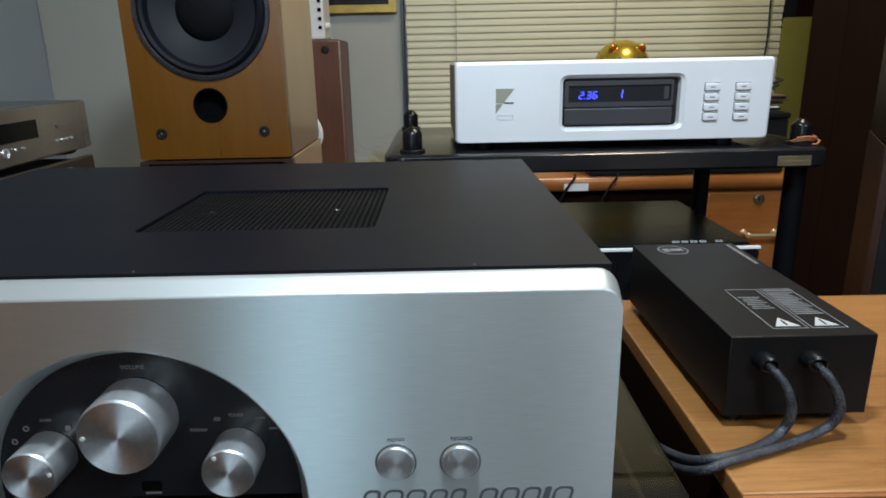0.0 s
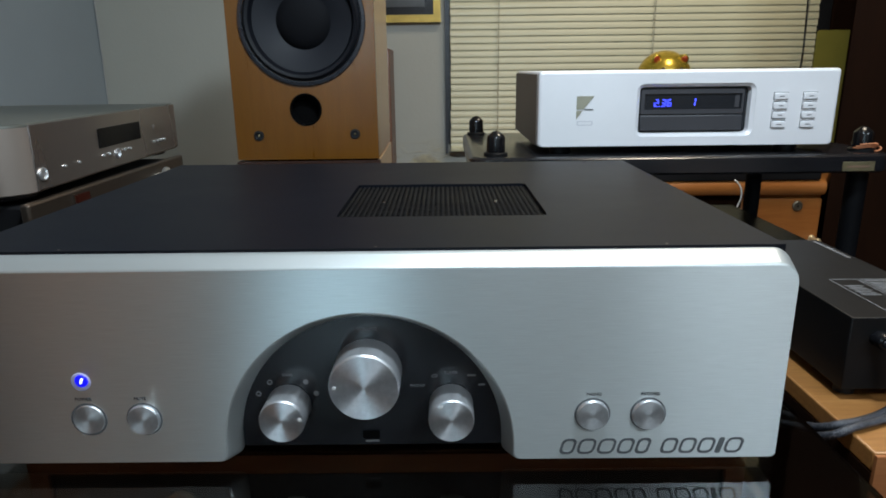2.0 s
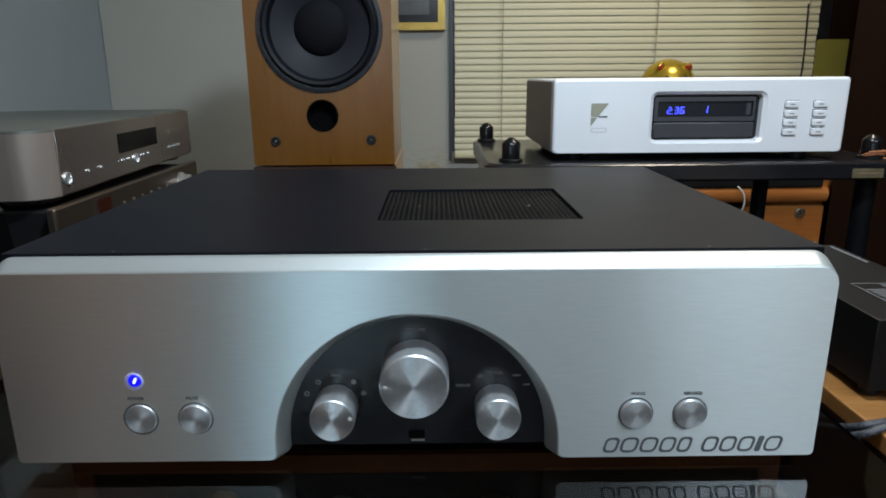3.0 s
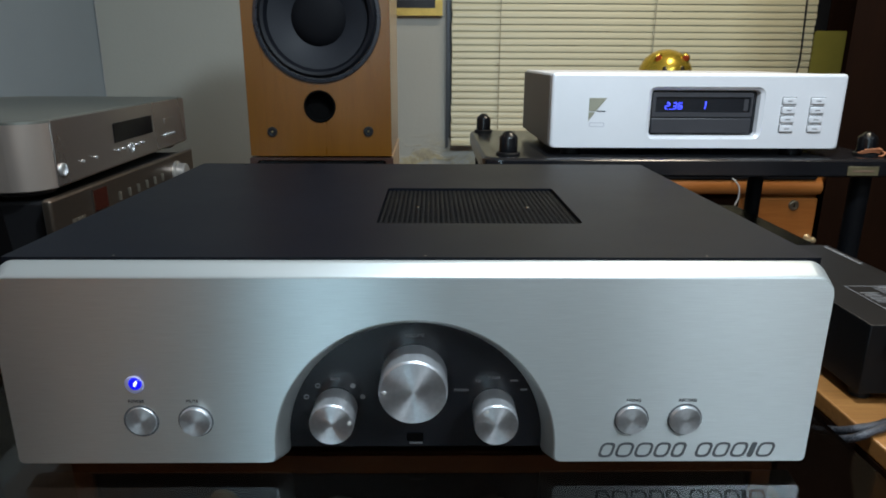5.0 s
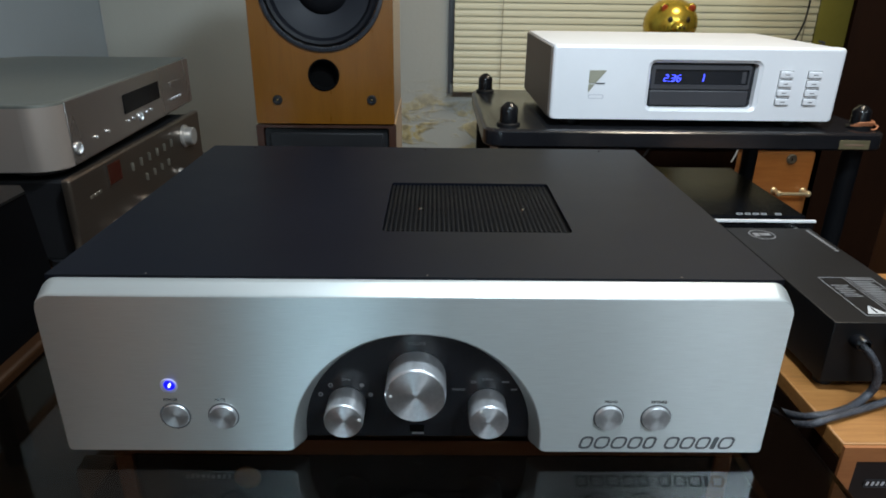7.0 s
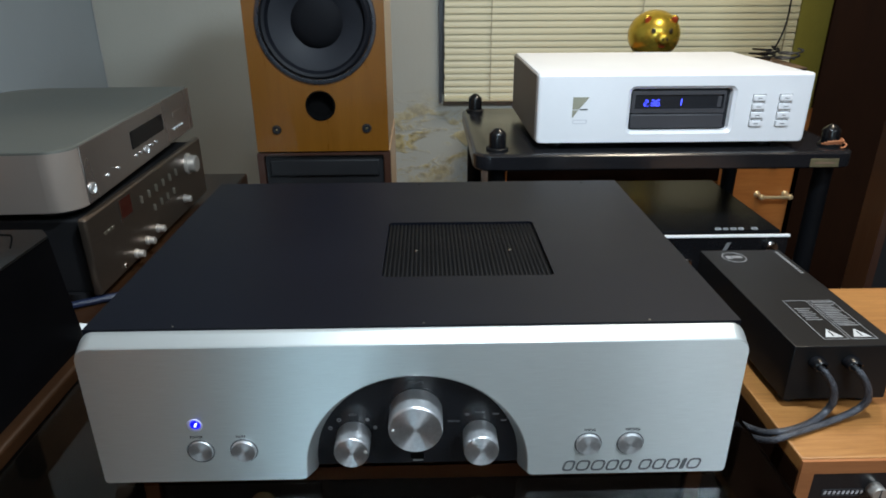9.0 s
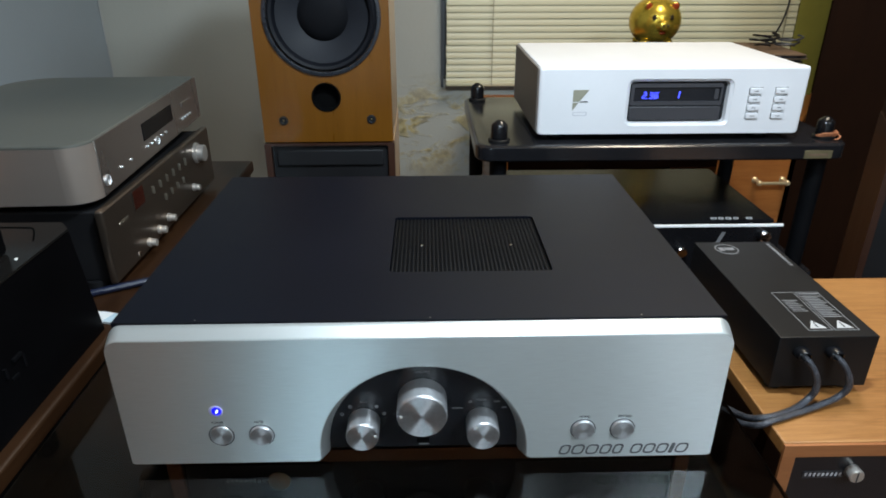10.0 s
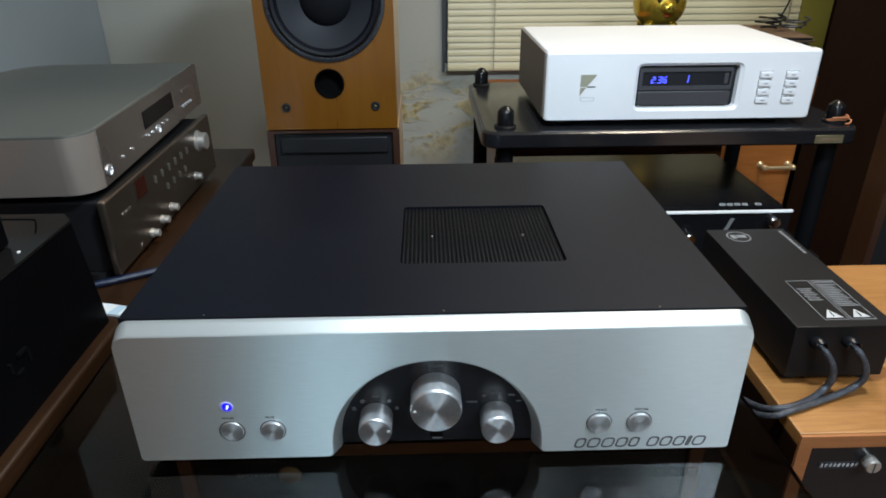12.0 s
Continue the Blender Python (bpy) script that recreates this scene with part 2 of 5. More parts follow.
M_RED_WINDOW = surface("dark_red_window", (0.030, 0.006, 0.004), 0.22, 0, 0.1, 30, 200, bump=0.0)
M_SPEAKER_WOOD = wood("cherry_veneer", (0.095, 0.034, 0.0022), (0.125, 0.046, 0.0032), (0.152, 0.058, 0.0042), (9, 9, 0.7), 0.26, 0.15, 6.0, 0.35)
# Side veneer with the lamp's brightness on it put into the colour.
M_LIT_SIDE_WOOD = wood("lit_side_veneer", (0.26, 0.155, 0.078), (0.33, 0.205, 0.108), (0.39, 0.25, 0.14), (9, 9, 0.7), 0.32, 0.4, 6.0)
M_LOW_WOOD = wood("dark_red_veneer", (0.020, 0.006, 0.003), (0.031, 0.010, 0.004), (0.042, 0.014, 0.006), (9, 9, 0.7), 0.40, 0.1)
M_FAR_WOOD = wood("reddish_veneer", (0.075, 0.026, 0.011), (0.115, 0.040, 0.018), (0.15, 0.056, 0.026), (9, 9, 0.7), 0.42, 0.15)
M_OAK = wood("oak_case_veneer", (0.15, 0.055, 0.013), (0.32, 0.136, 0.036), (0.45, 0.215, 0.068), (0.7, 10, 10), 0.36, 0.25, 26.0)
M_OAK_EDGE = wood("red_oak_edge", (0.20, 0.065, 0.022), (0.33, 0.120, 0.040), (0.42, 0.17, 0.065), (1, 10, 10), 0.32, 0.35)
M_DESK = wood("orange_desk_wood", (0.27, 0.085, 0.018), (0.40, 0.140, 0.032), (0.48, 0.185, 0.048), (0.8, 9, 9), 0.30, 0.4)
M_TABLE = wood("brown_table_wood", (0.012, 0.005, 0.002), (0.025, 0.0105, 0.004), (0.040, 0.017, 0.0065), (9, 0.7, 9), 0.38, 0.1, 9.0, 0.3)
M_PANEL_WOOD = wood("brown_panel_wood", (0.32, 0.110, 0.030), (0.48, 0.180, 0.052), (0.60, 0.25, 0.080), (9, 9, 0.7), 0.45, 0.1)
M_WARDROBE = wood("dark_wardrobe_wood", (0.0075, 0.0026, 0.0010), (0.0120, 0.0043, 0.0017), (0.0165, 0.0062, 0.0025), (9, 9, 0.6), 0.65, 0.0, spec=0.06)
M_LEFT_WALL = stained_wall("blue_grey_emulsion", (0.27, 0.32, 0.36), (0, 0, -9), (0.1, 0.1, 0.1), (0.4, 0.4, 0.3))
M_BACK_WALL = stained_wall("cream_emulsion", (0.385, 0.385, 0.345), (0.010, 0.0, 0.580), (0.30, 9.0, 0.20), (0.44, 0.36, 0.17))
M_ROOM_WALL = stained_wall("plain_emulsion", (0.60, 0.62, 0.62), (0, 0, -9), (0.1, 0.1, 0.1), (0.4, 0.4, 0.3))
M_CEILING = surface("ceiling_paint", (0.62, 0.62, 0.60), 0.85, 0, 0.04, 2, 60)
M_FLOOR = wood("parquet", (0.10, 0.05, 0.03), (0.17, 0.09, 0.05), (0.24, 0.13, 0.07), (1, 6, 6), 0.4, 0.2, 3.0)
M_BLIND = surface("cream_blind_enamel", (0.55, 0.505, 0.335), 0.42, 0, 0.05, 9, 200, (0.3, 1, 1), bump=0.05)
M_CORD_GREY = surface("pale_grey_cable", (0.34, 0.35, 0.35), 0.5, 0, 0.3, 9, 300)
M_CORD = surface("cream_cord", (0.34, 0.31, 0.22), 0.8, 0, 0.1, 60, 500)
M_WINDOW_METAL = surface("grey_window_metal", (0.16, 0.17, 0.18), 0.45, 0.5, 0.1, 8, 300)
M_PANE = glass("window_glass", (0.85, 0.9, 0.9))
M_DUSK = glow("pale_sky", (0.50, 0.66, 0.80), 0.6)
M_NIGHT = surface("shaded_outside", (0.030, 0.032, 0.034), 0.9, 0, 0.1, 1, 20, bump=0.0)
M_SMOKED = glass("smoked_glass", (0.26, 0.275, 0.275), 0.015)
M_GOLD = surface("gold_lustre_glaze", (0.62, 0.43, 0.055), 0.24, 0.75, 0.10, 20, 200, bump=0.02)
M_PIG_RED = surface("red_glaze", (0.42, 0.06, 0.02), 0.25, 0.2, 0.1, 30, 200, bump=0.0)
M_PIG_DARK = surface("dark_glaze", (0.03, 0.02, 0.01), 0.25, 0, 0.1, 30, 200, bump=0.0)
M_YELLOW = surface("olive_yellow_card", (0.235, 0.205, 0.032), 0.55, 0, 0.10, 12, 300, bump=0.1)
M_PAPER = surface("white_paper", (0.74, 0.78, 0.80), 0.7, 0, 0.05, 20, 300, bump=0.1)
M_PAPER_BLUE = surface("pale_blue_paper", (0.45, 0.60, 0.70), 0.7, 0, 0.05, 20, 300, bump=0.1)
M_PEN = surface("navy_plastic", (0.007, 0.012, 0.034), 0.30, 0, 0.1, 30, 300, bump=0.02)
M_ORANGE = surface("orange_rubber", (0.36, 0.13, 0.055), 0.6, 0, 0.15, 60, 300)
M_WHITE = surface("white_plastic", (0.72, 0.72, 0.69), 0.45, 0, 0.05, 12, 300, bump=0.05)
M_GOLD_FRAME = surface("gilt_frame", (0.42, 0.29, 0.07), 0.38, 0.6, 0.18, 40, 300, bump=0.2)
M_PICTURE = surface("grey_print_picture", (0.05, 0.05, 0.052), 0.3, 0, 0.6, 9, 60, bump=0.0)
M_CARD = surface("dull_brown_card", (0.16, 0.10, 0.06), 0.7, 0, 0.3, 40, 200)
M_BRAID = braided("braided_sleeve", (0.009, 0.010, 0.014), (0.13, 0.135, 0.155))
M_LED = glow("blue_led", (0.004, 0.004, 1.0), 0.85)
M_LED_CORE = glow("led_core", (0.72, 0.80, 1.0), 1.5)
M_DIGIT = glow("blue_digit", (0.05, 0.07, 1.0), 5.0)


# ---- building helpers ----
ORIGIN, PLACE = {}, {}


def settled(about, to, scale=1.0):
    """The move that takes the point about to the point to, and sizes round it."""
    sizes = scale if isinstance(scale, tuple) else (scale, scale, scale)
    return Matrix.Translation(to) @ Matrix.Diagonal((*sizes, 1)) @ Matrix.Translation(-Vector(about))


def thing(name, label, category, at=(0, 0, 0), group="", kind="", place=None):
    """A top-level thing: an Empty at its base. Its parts are built in metres and moved by place."""
    ob = tagged(new(name), label, category, group, kind)
    ob.empty_display_size = 0.02
    PLACE[ob.name] = place or Matrix()
    ob.location = PLACE[ob.name] @ Vector(at)
    ORIGIN[ob.name] = ob.location.copy()
    return ob


def part(name, bm, material, parent=None, label="", smooth=30.0):
    """Links a bmesh as one mesh object under a thing or a part."""
    if parent is not None:
        bmesh.ops.transform(bm, matrix=Matrix.Translation(-ORIGIN[parent.name]) @ PLACE[parent.name], verts=bm.verts)
    bmesh.ops.recalc_face_normals(bm, faces=bm.faces)
    me = bpy.data.meshes.new(name)
    if smooth:
        for f in bm.faces:
            f.smooth = True
        for e in bm.edges:
            if len(e.link_faces) == 2 and e.calc_face_angle(0.0) > radians(smooth):
                e.smooth = False
        for f in bm.faces:
            a = f.calc_area()
            if all(n is f or n.calc_area() < 0.3 * a for e in f.edges for n in e.link_faces):
                f.smooth = False
    bm.to_mesh(me)
    bm.free()
    for m in material if isinstance(material, (list, tuple)) else [material]:
        me.materials.append(m)
    ob = new(name, me)
    if parent is not None:
        ob.parent = parent
        ORIGIN[ob.name], PLACE[ob.name] = ORIGIN[parent.name], PLACE[parent.name]
    else:
        ORIGIN[ob.name], PLACE[ob.name] = Vector((0, 0, 0)), Matrix()
    return tagged(ob, label) if label else ob


def shared(name, mesh_ob, parent, shift):
    """One more piece on the same mesh, moved by shift."""
    ob = new(name, mesh_ob.data)
    ob.parent = parent
    ob.location = PLACE[parent.name].to_3x3() @ Vector(shift)
    ORIGIN[ob.name], PLACE[ob.name] = ORIGIN[parent.name] + ob.location, PLACE[parent.name]
    return ob


def structure(name, bm, material, label, category):
    return tagged(part(name, bm, material), label, category, "", "structure")


def box(x0, x1, y0, y1, z0, z1, bevel=0.0, seg=2, bm=None):
    bm = bm or bmesh.new()
    r = bmesh.ops.create_cube(bm, size=1.0)
    vs = r["verts"]
    bmesh.ops.scale(bm, vec=(x1 - x0, y1 - y0, z1 - z0), verts=vs)
    bmesh.ops.translate(bm, vec=((x0 + x1) / 2, (y0 + y1) / 2, (z0 + z1) / 2), verts=vs)
    if bevel:
        es = list({e for v in vs for e in v.link_edges})
        bmesh.ops.bevel(bm, geom=es, offset=bevel, segments=seg, profile=0.5, affect="EDGES")
    return bm


def lathe(profile, at, axis="Z", n=40, bm=None, caps=True):
    """Turns (radius, height) pairs round an axis through at. Y runs towards the viewer for axis '-Y'."""
    bm = bm or bmesh.new()
    turn = {"Z": Matrix(), "-Y": Matrix.Rotation(radians(90), 4, "X"), "X": Matrix.Rotation(radians(90), 4, "Y")}[axis]
    m = Matrix.Translation(at) @ turn
    rings = []
    for r, h in profile:
        if r < 1e-6:
            rings.append([bm.verts.new(m @ Vector((0, 0, h)))])
        else:
            rings.append([bm.verts.new(m @ Vector((r * math.cos(2 * math.pi * i / n), r * math.sin(2 * math.pi * i / n), h))) for i in range(n)])
    for a, b in zip(rings, rings[1:]):
        for i in range(n):
            j = (i + 1) % n
            if len(a) == 1 and len(b) > 1:
                bm.faces.new((a[0], b[i], b[j]))
            elif len(b) == 1 and len(a) > 1:
                bm.faces.new((a[i], a[j], b[0]))
            elif len(a) > 1:
                bm.faces.new((a[i], a[j], b[j], b[i]))
    for ring in (rings[0], rings[-1]):
        if caps and len(ring) > 1:
            bm.faces.new(ring)
    return bm


def tube(points, radius, n=10, bm=None, closed=False):
    """A round cable through points, smoothed by Catmull-Rom."""
    bm = bm or bmesh.new()
    ps = [Vector(p) for p in points]
    path = []
    for i in range(len(ps) - 1):
        a, b, c, d = ps[max(i - 1, 0)], ps[i], ps[i + 1], ps[min(i + 2, len(ps) - 1)]
        for k in range(8):
            t = k / 8
            path.append(0.5 * (2 * b + (c - a) * t + (2 * a - 5 * b + 4 * c - d) * t * t + (3 * b - a - 3 * c + d) * t ** 3))
    path.append(ps[-1])
    rings, up = [], Vector((0.13, 0.31, 0.94))
    for i, p in enumerate(path):
        way = (path[min(i + 1, len(path) - 1)] - path[max(i - 1, 0)]).normalized()
        side = way.cross(up).normalized()
        rise = side.cross(way)
        rings.append([bm.verts.new(p + radius * (side * math.cos(2 * math.pi * k / n) + rise * math.sin(2 * math.pi * k / n))) for k in range(n)])
    for a, b in zip(rings, rings[1:]):
        for k in range(n):
            bm.faces.new((a[k], a[(k + 1) % n], b[(k + 1) % n], b[k]))
    bm.faces.new(rings[0]), bm.faces.new(rings[-1])
    return bm


def rounded(u0, u1, v0, v1, r, seg=5):
    """A rounded rectangle as a loop of (u, v)."""
    pts = []
    for cu, cv, a0 in ((u1 - r, v1 - r, 0), (u0 + r, v1 - r, 90), (u0 + r, v0 + r, 180), (u1 - r, v0 + r, 270)):
        for k in range(seg + 1):
            a = radians(a0 + 90 * k / seg)
            pts.append((cu + r * math.cos(a), cv + r * math.sin(a)))
    return pts


def circle(u, v, r, n=40):
    return [(u + r * math.cos(2 * math.pi * k / n), v + r * math.sin(2 * math.pi * k / n)) for k in range(n)]


PLANES = {"XZ": lambda u, v, w: (u, w, v), "XY": lambda u, v, w: (u, v, w), "YZ": lambda u, v, w: (w, u, v)}


def sheet(outer, holes, w0, w1, plane="XZ", bm=None):
    """A plate of the thickness w0 to w1 with an outline and holes that go through it."""
    bm = bm or bmesh.new()
    put = PLANES[plane]
    rims = []
    for w in (w0, w1):
        edges, loops = [], []
        for loop in (outer, *holes):
            vs = [bm.verts.new(put(u, v, w)) for u, v in loop]
            edges += [bm.edges.new((vs[i], vs[(i + 1) % len(vs)])) for i in range(len(vs))]
            loops.append(vs)
        bmesh.ops.triangle_fill(bm, use_beauty=True, edges=edges)
        rims.append(loops)
    for a, b in zip(*rims):
        for i in range(len(a)):
            j = (i + 1) % len(a)
            bm.faces.new((a[i], a[j], b[j], b[i]))
    return bm


def loft(loops, cap_first=True, cap_last=True, bm=None):
    """Skins loops of equal count; caps may be hollow outlines."""
    bm = bm or bmesh.new()
    rings = [[bm.verts.new(p) for p in loop] for loop in loops]
    for a, b in zip(rings, rings[1:]):
        for i in range(len(a)):
            j = (i + 1) % len(a)
            bm.faces.new((a[i], a[j], b[j], b[i]))
    for ring, want in ((rings[0], cap_first), (rings[-1], cap_last)):
        if want:
            es = [bm.edges.get((ring[i], ring[(i + 1) % len(ring)])) for i in range(len(ring))]
            bmesh.ops.triangle_fill(bm, use_beauty=True, edges=es)
    return bm


def letters(name, text, size, m, material, parent, thick=0.0002):
    """Printed words in the built-in font, standing at the pose m."""
    cu = bpy.data.curves.new(name, "FONT")
    cu.body, cu.size, cu.extrude, cu.align_x, cu.align_y, cu.resolution_u = text, size, thick, "CENTER", "CENTER", 2
    ob = new(name, cu)
    me = bpy.data.meshes.new_from_object(ob.evaluated_get(bpy.context.evaluated_depsgraph_get()))
    bpy.data.objects.remove(ob)
    bm = bmesh.new()
    bm.from_mesh(me)
    bmesh.ops.transform(bm, matrix=m, verts=bm.verts)
    return part(name, bm, material, parent, smooth=0)


def bar(x, z, y, w, h, t=0.0004, slant=0.0):
    """A flat printed bar in an upright plane at y, facing the viewer."""
    c = [(x - w / 2 - slant, z - h / 2), (x + w / 2 - slant, z - h / 2), (x + w / 2 + slant, z + h / 2), (x - w / 2 + slant, z + h / 2)]
    return sheet(c, [], y, y - t)


# ---- the room ----
LEFT, BACK, RIGHT, FRONT, TOP = -1.02, 1.78, 2.0, -2.6, 2.45
structure("floor", box(LEFT - 0.1, RIGHT + 0.1, FRONT - 0.1, BACK + 0.6, -0.06, 0.0), M_FLOOR, "brown wooden floor", "floor")
structure("ceiling", box(LEFT - 0.1, RIGHT + 0.1, FRONT - 0.1, BACK + 0.12, TOP, TOP + 0.08), M_CEILING, "white painted ceiling", "ceiling")
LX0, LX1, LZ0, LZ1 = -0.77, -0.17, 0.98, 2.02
structure("wall_west", box(LEFT - 0.1, LEFT, FRONT - 0.1, BACK + 0.12, 0, TOP), M_LEFT_WALL, "pale blue-grey painted plain wall", "wall")
structure("panelling_west", box(LEFT + 0.0005, LEFT + 0.022, FRONT + 0.001, -0.02, 0.001, TOP - 0.001), M_PANEL_WOOD, "brown wood panelling on the side wall", "panelling")
structure("wall_east", box(RIGHT, RIGHT + 0.1, FRONT - 0.1, BACK + 0.12, 0, TOP), M_WARDROBE, "dark wood panelled side wall", "wall")
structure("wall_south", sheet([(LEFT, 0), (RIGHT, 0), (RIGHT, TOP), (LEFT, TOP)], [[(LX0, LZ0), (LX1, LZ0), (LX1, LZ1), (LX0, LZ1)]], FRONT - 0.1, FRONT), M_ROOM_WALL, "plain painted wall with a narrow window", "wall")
WX0, WX1, WZ0, WZ1 = 0.058, 1.215, 0.748, 2.0
structure("wall_north", sheet([(LEFT, 0), (RIGHT, 0), (RIGHT, TOP), (LEFT, TOP)], [[(WX0, WZ0), (WX1, WZ0), (WX1, WZ1), (WX0, WZ1)]], BACK, BACK + 0.12), M_BACK_WALL, "cream painted wall with blistered, stained plaster", "wall")
structure("backdrop", box(WX0 - 0.6, WX1 + 0.6, BACK + 0.5, BACK + 0.52, 0.2, 2.6), M_NIGHT, "dim shaded wall outside the window", "backdrop")

window = thing("window_1", "dark metal window behind lowered blinds", "window", (0.5, BACK + 0.05, WZ0), kind="structure")
part("window_frame", sheet([(WX0 + 0.001, WZ0 + 0.001), (WX1 - 0.001, WZ0 + 0.001), (WX1 - 0.001, WZ1 - 0.001), (WX0 + 0.001, WZ1 - 0.001)], [[(WX0 + 0.04, WZ0 + 0.04), (0.62, WZ0 + 0.04), (0.62, WZ1 - 0.04), (WX0 + 0.04, WZ1 - 0.04)], [(0.66, WZ0 + 0.04), (WX1 - 0.04, WZ0 + 0.04), (WX1 - 0.04, WZ1 - 0.04), (0.66, WZ1 - 0.04)]], BACK + 0.03, BACK + 0.07), M_WINDOW_METAL, window)
for x0, x1 in ((WX0 + 0.04, 0.62), (0.66, WX1 - 0.04)):
    pane = part("pane", box(x0, x1, BACK + 0.045, BACK + 0.050, WZ0 + 0.04, WZ1 - 0.04), M_PANE, window)
    pane.visible_shadow = False
part("window_trim", box(0.050, WX0, BACK - 0.012, BACK - 0.001, 0.722, 2.02, 0.002), M_WINDOW_METAL, window)
part("window_trim", box(1.180, WX1 + 0.014, BACK - 0.012, BACK - 0.001, 0.716, 2.02, 0.002), M_BLACK_PLASTIC, window)

structure("panelling_north", box(WX1 + 0.0145, RIGHT - 0.001, BACK - 0.020, BACK - 0.0005, 0.001, TOP - 0.001), M_WARDROBE, "dark brown wood panelling beside the window", "panelling")

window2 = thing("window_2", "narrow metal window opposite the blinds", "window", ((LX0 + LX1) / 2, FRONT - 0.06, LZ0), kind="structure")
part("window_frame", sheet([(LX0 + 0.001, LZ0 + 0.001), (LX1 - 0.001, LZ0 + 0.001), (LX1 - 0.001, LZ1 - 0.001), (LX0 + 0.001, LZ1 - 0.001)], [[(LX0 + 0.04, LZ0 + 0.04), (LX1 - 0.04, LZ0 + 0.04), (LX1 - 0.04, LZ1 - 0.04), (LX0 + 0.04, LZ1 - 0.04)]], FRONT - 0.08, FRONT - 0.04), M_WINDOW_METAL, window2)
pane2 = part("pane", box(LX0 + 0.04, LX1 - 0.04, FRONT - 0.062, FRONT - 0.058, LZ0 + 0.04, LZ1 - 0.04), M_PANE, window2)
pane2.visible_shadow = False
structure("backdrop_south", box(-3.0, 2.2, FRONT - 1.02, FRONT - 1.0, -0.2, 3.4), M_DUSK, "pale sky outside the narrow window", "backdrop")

blind = thing("venetian_blind", "cream metal venetian blind, lowered and nearly closed", "blind", (0.62, BACK - 0.035, 0.735))
SX0, SX1, PITCH = 0.067, 1.176, 0.0200
prof = []
for k in range(5):
    a = (k / 4 - 0.5) * 0.0232
    prof.append((a, 0.0020 * (1 - (2 * k / 4 - 1) ** 2)))
TILT = radians(74)


def slat_loop(x):
    pts = [(a, h) for a, h in prof] + [(a, h - 0.0005) for a, h in reversed(prof)]
    out = []
    for a, h in pts:
        out.append((x, BACK - 0.035 - a * math.cos(TILT) - h * math.sin(TILT), 0.7505 - a * math.sin(TILT) + h * math.cos(TILT)))
    return out


first = part("slat", loft([slat_loop(SX0), slat_loop((SX0 + SX1) / 2), slat_loop(SX1)]), M_BLIND, blind, smooth=60)
rng = random.Random(4)
for k in range(1, 62):
    s = shared("slat", first, blind, (rng.uniform(-0.0012, 0.0012), 0, k * PITCH + rng.uniform(-0.0005, 0.0005)))
    s.rotation_euler = (0, radians(rng.uniform(-0.05, 0.05)), 0)
part("bottom_rail", box(SX0 - 0.001, SX1 + 0.001, BACK - 0.046, BACK - 0.026, 0.731, 0.744, 0.003), M_BLIND, blind)
part("head_rail", box(SX0 - 0.002, SX1 + 0.002, BACK - 0.058, BACK - 0.012, 1.982, 2.012, 0.002), M_BLIND, blind)
for x in (0.213, 0.681, 1.138):
    part("ladder_cord", tube([(x, BACK - 0.0485, 0.735), (x, BACK - 0.0485, 1.3), (x, BACK - 0.0485, 1.985)], 0.0015, 6), M_CORD, blind)

# ---- thin cable down the wall corner ----
cable = thing("corner_cable", "thin grey cable running down the wall corner", "cable", (LEFT + 0.003, BACK - 0.003, 0.0))
part("lead", tube([(LEFT + 0.0030 + 0.0012 * math.sin(5.1 * k), BACK - 0.0030, 0.02 + 0.12 * k) for k in range(21)], 0.0018, 6), M_CORD_GREY, cable)

# ---- wall picture ----
pic = thing("framed_picture", "dark picture in a narrow gilt frame on the wall", "picture", (-0.08, BACK - 0.01, 1.09), place=settled((0.010, BACK, 1.090), (0.038, BACK, 1.122), (1.2, 1, 1.2)))
part("frame", sheet([(-0.185, 1.090), (0.010, 1.090), (0.010, 1.40), (-0.185, 1.40)], [[(-0.167, 1.108), (-0.008, 1.108), (-0.008, 1.382), (-0.167, 1.382)]], BACK - 0.022, BACK - 0.002), M_GOLD_FRAME, pic)
part("picture_sheet", box(-0.1675, -0.0075, BACK - 0.010, BACK - 0.004, 1.1075, 1.3825), M_BLACK_PANEL, pic)
part("print", box(-0.150, -0.030, BACK - 0.0125, BACK - 0.0105, 1.127, 1.365), M_PICTURE, pic)

# ---- far corner: tower box, white box, white round speaker ----
tower = thing("tower_speaker", "reddish-brown wooden tower speaker in the far corner", "speaker", (-0.19, 1.30, 0.0), place=settled((-0.112, 1.22, 0), (-0.108, 1.59, 0), (1.15, 0.9, 1.0126)))
part("cabinet", box(-0.255, -0.112, 1.22, 1.405, 0.0, 1.030, 0.006), M_FAR_WOOD, tower)
part("screw", lathe([(0, 0.004), (0.008, 0.003), (0.010, 0)], (-0.150, 1.2195, 1.003), "-Y", 16), M_BLACK_PLASTIC, tower)
wb = thing("white_wall_box", "white plastic box standing on the tower speaker", "box", (-0.18, 1.30, 1.030), place=settled((-0.112, 1.22, 1.030), (-0.108, 1.59, 1.0432), (1.15, 0.9, 1.1)))
part("body", box(-0.235, -0.150, 1.24, 1.36, 1.0305, 1.26, 0.006), M_WHITE, wb)
for k in range(9):
    part("slot", box(-0.1645, -0.1565, 1.2375, 1.2405, 1.055 + 0.021 * k, 1.063 + 0.021 * k), M_DARK, wb)
part("knob", lathe([(0, 0.012), (0.008, 0.010), (0.009, 0)], (-0.1500, 1.27, 1.064), "X", 16), M_WHITE, wb)
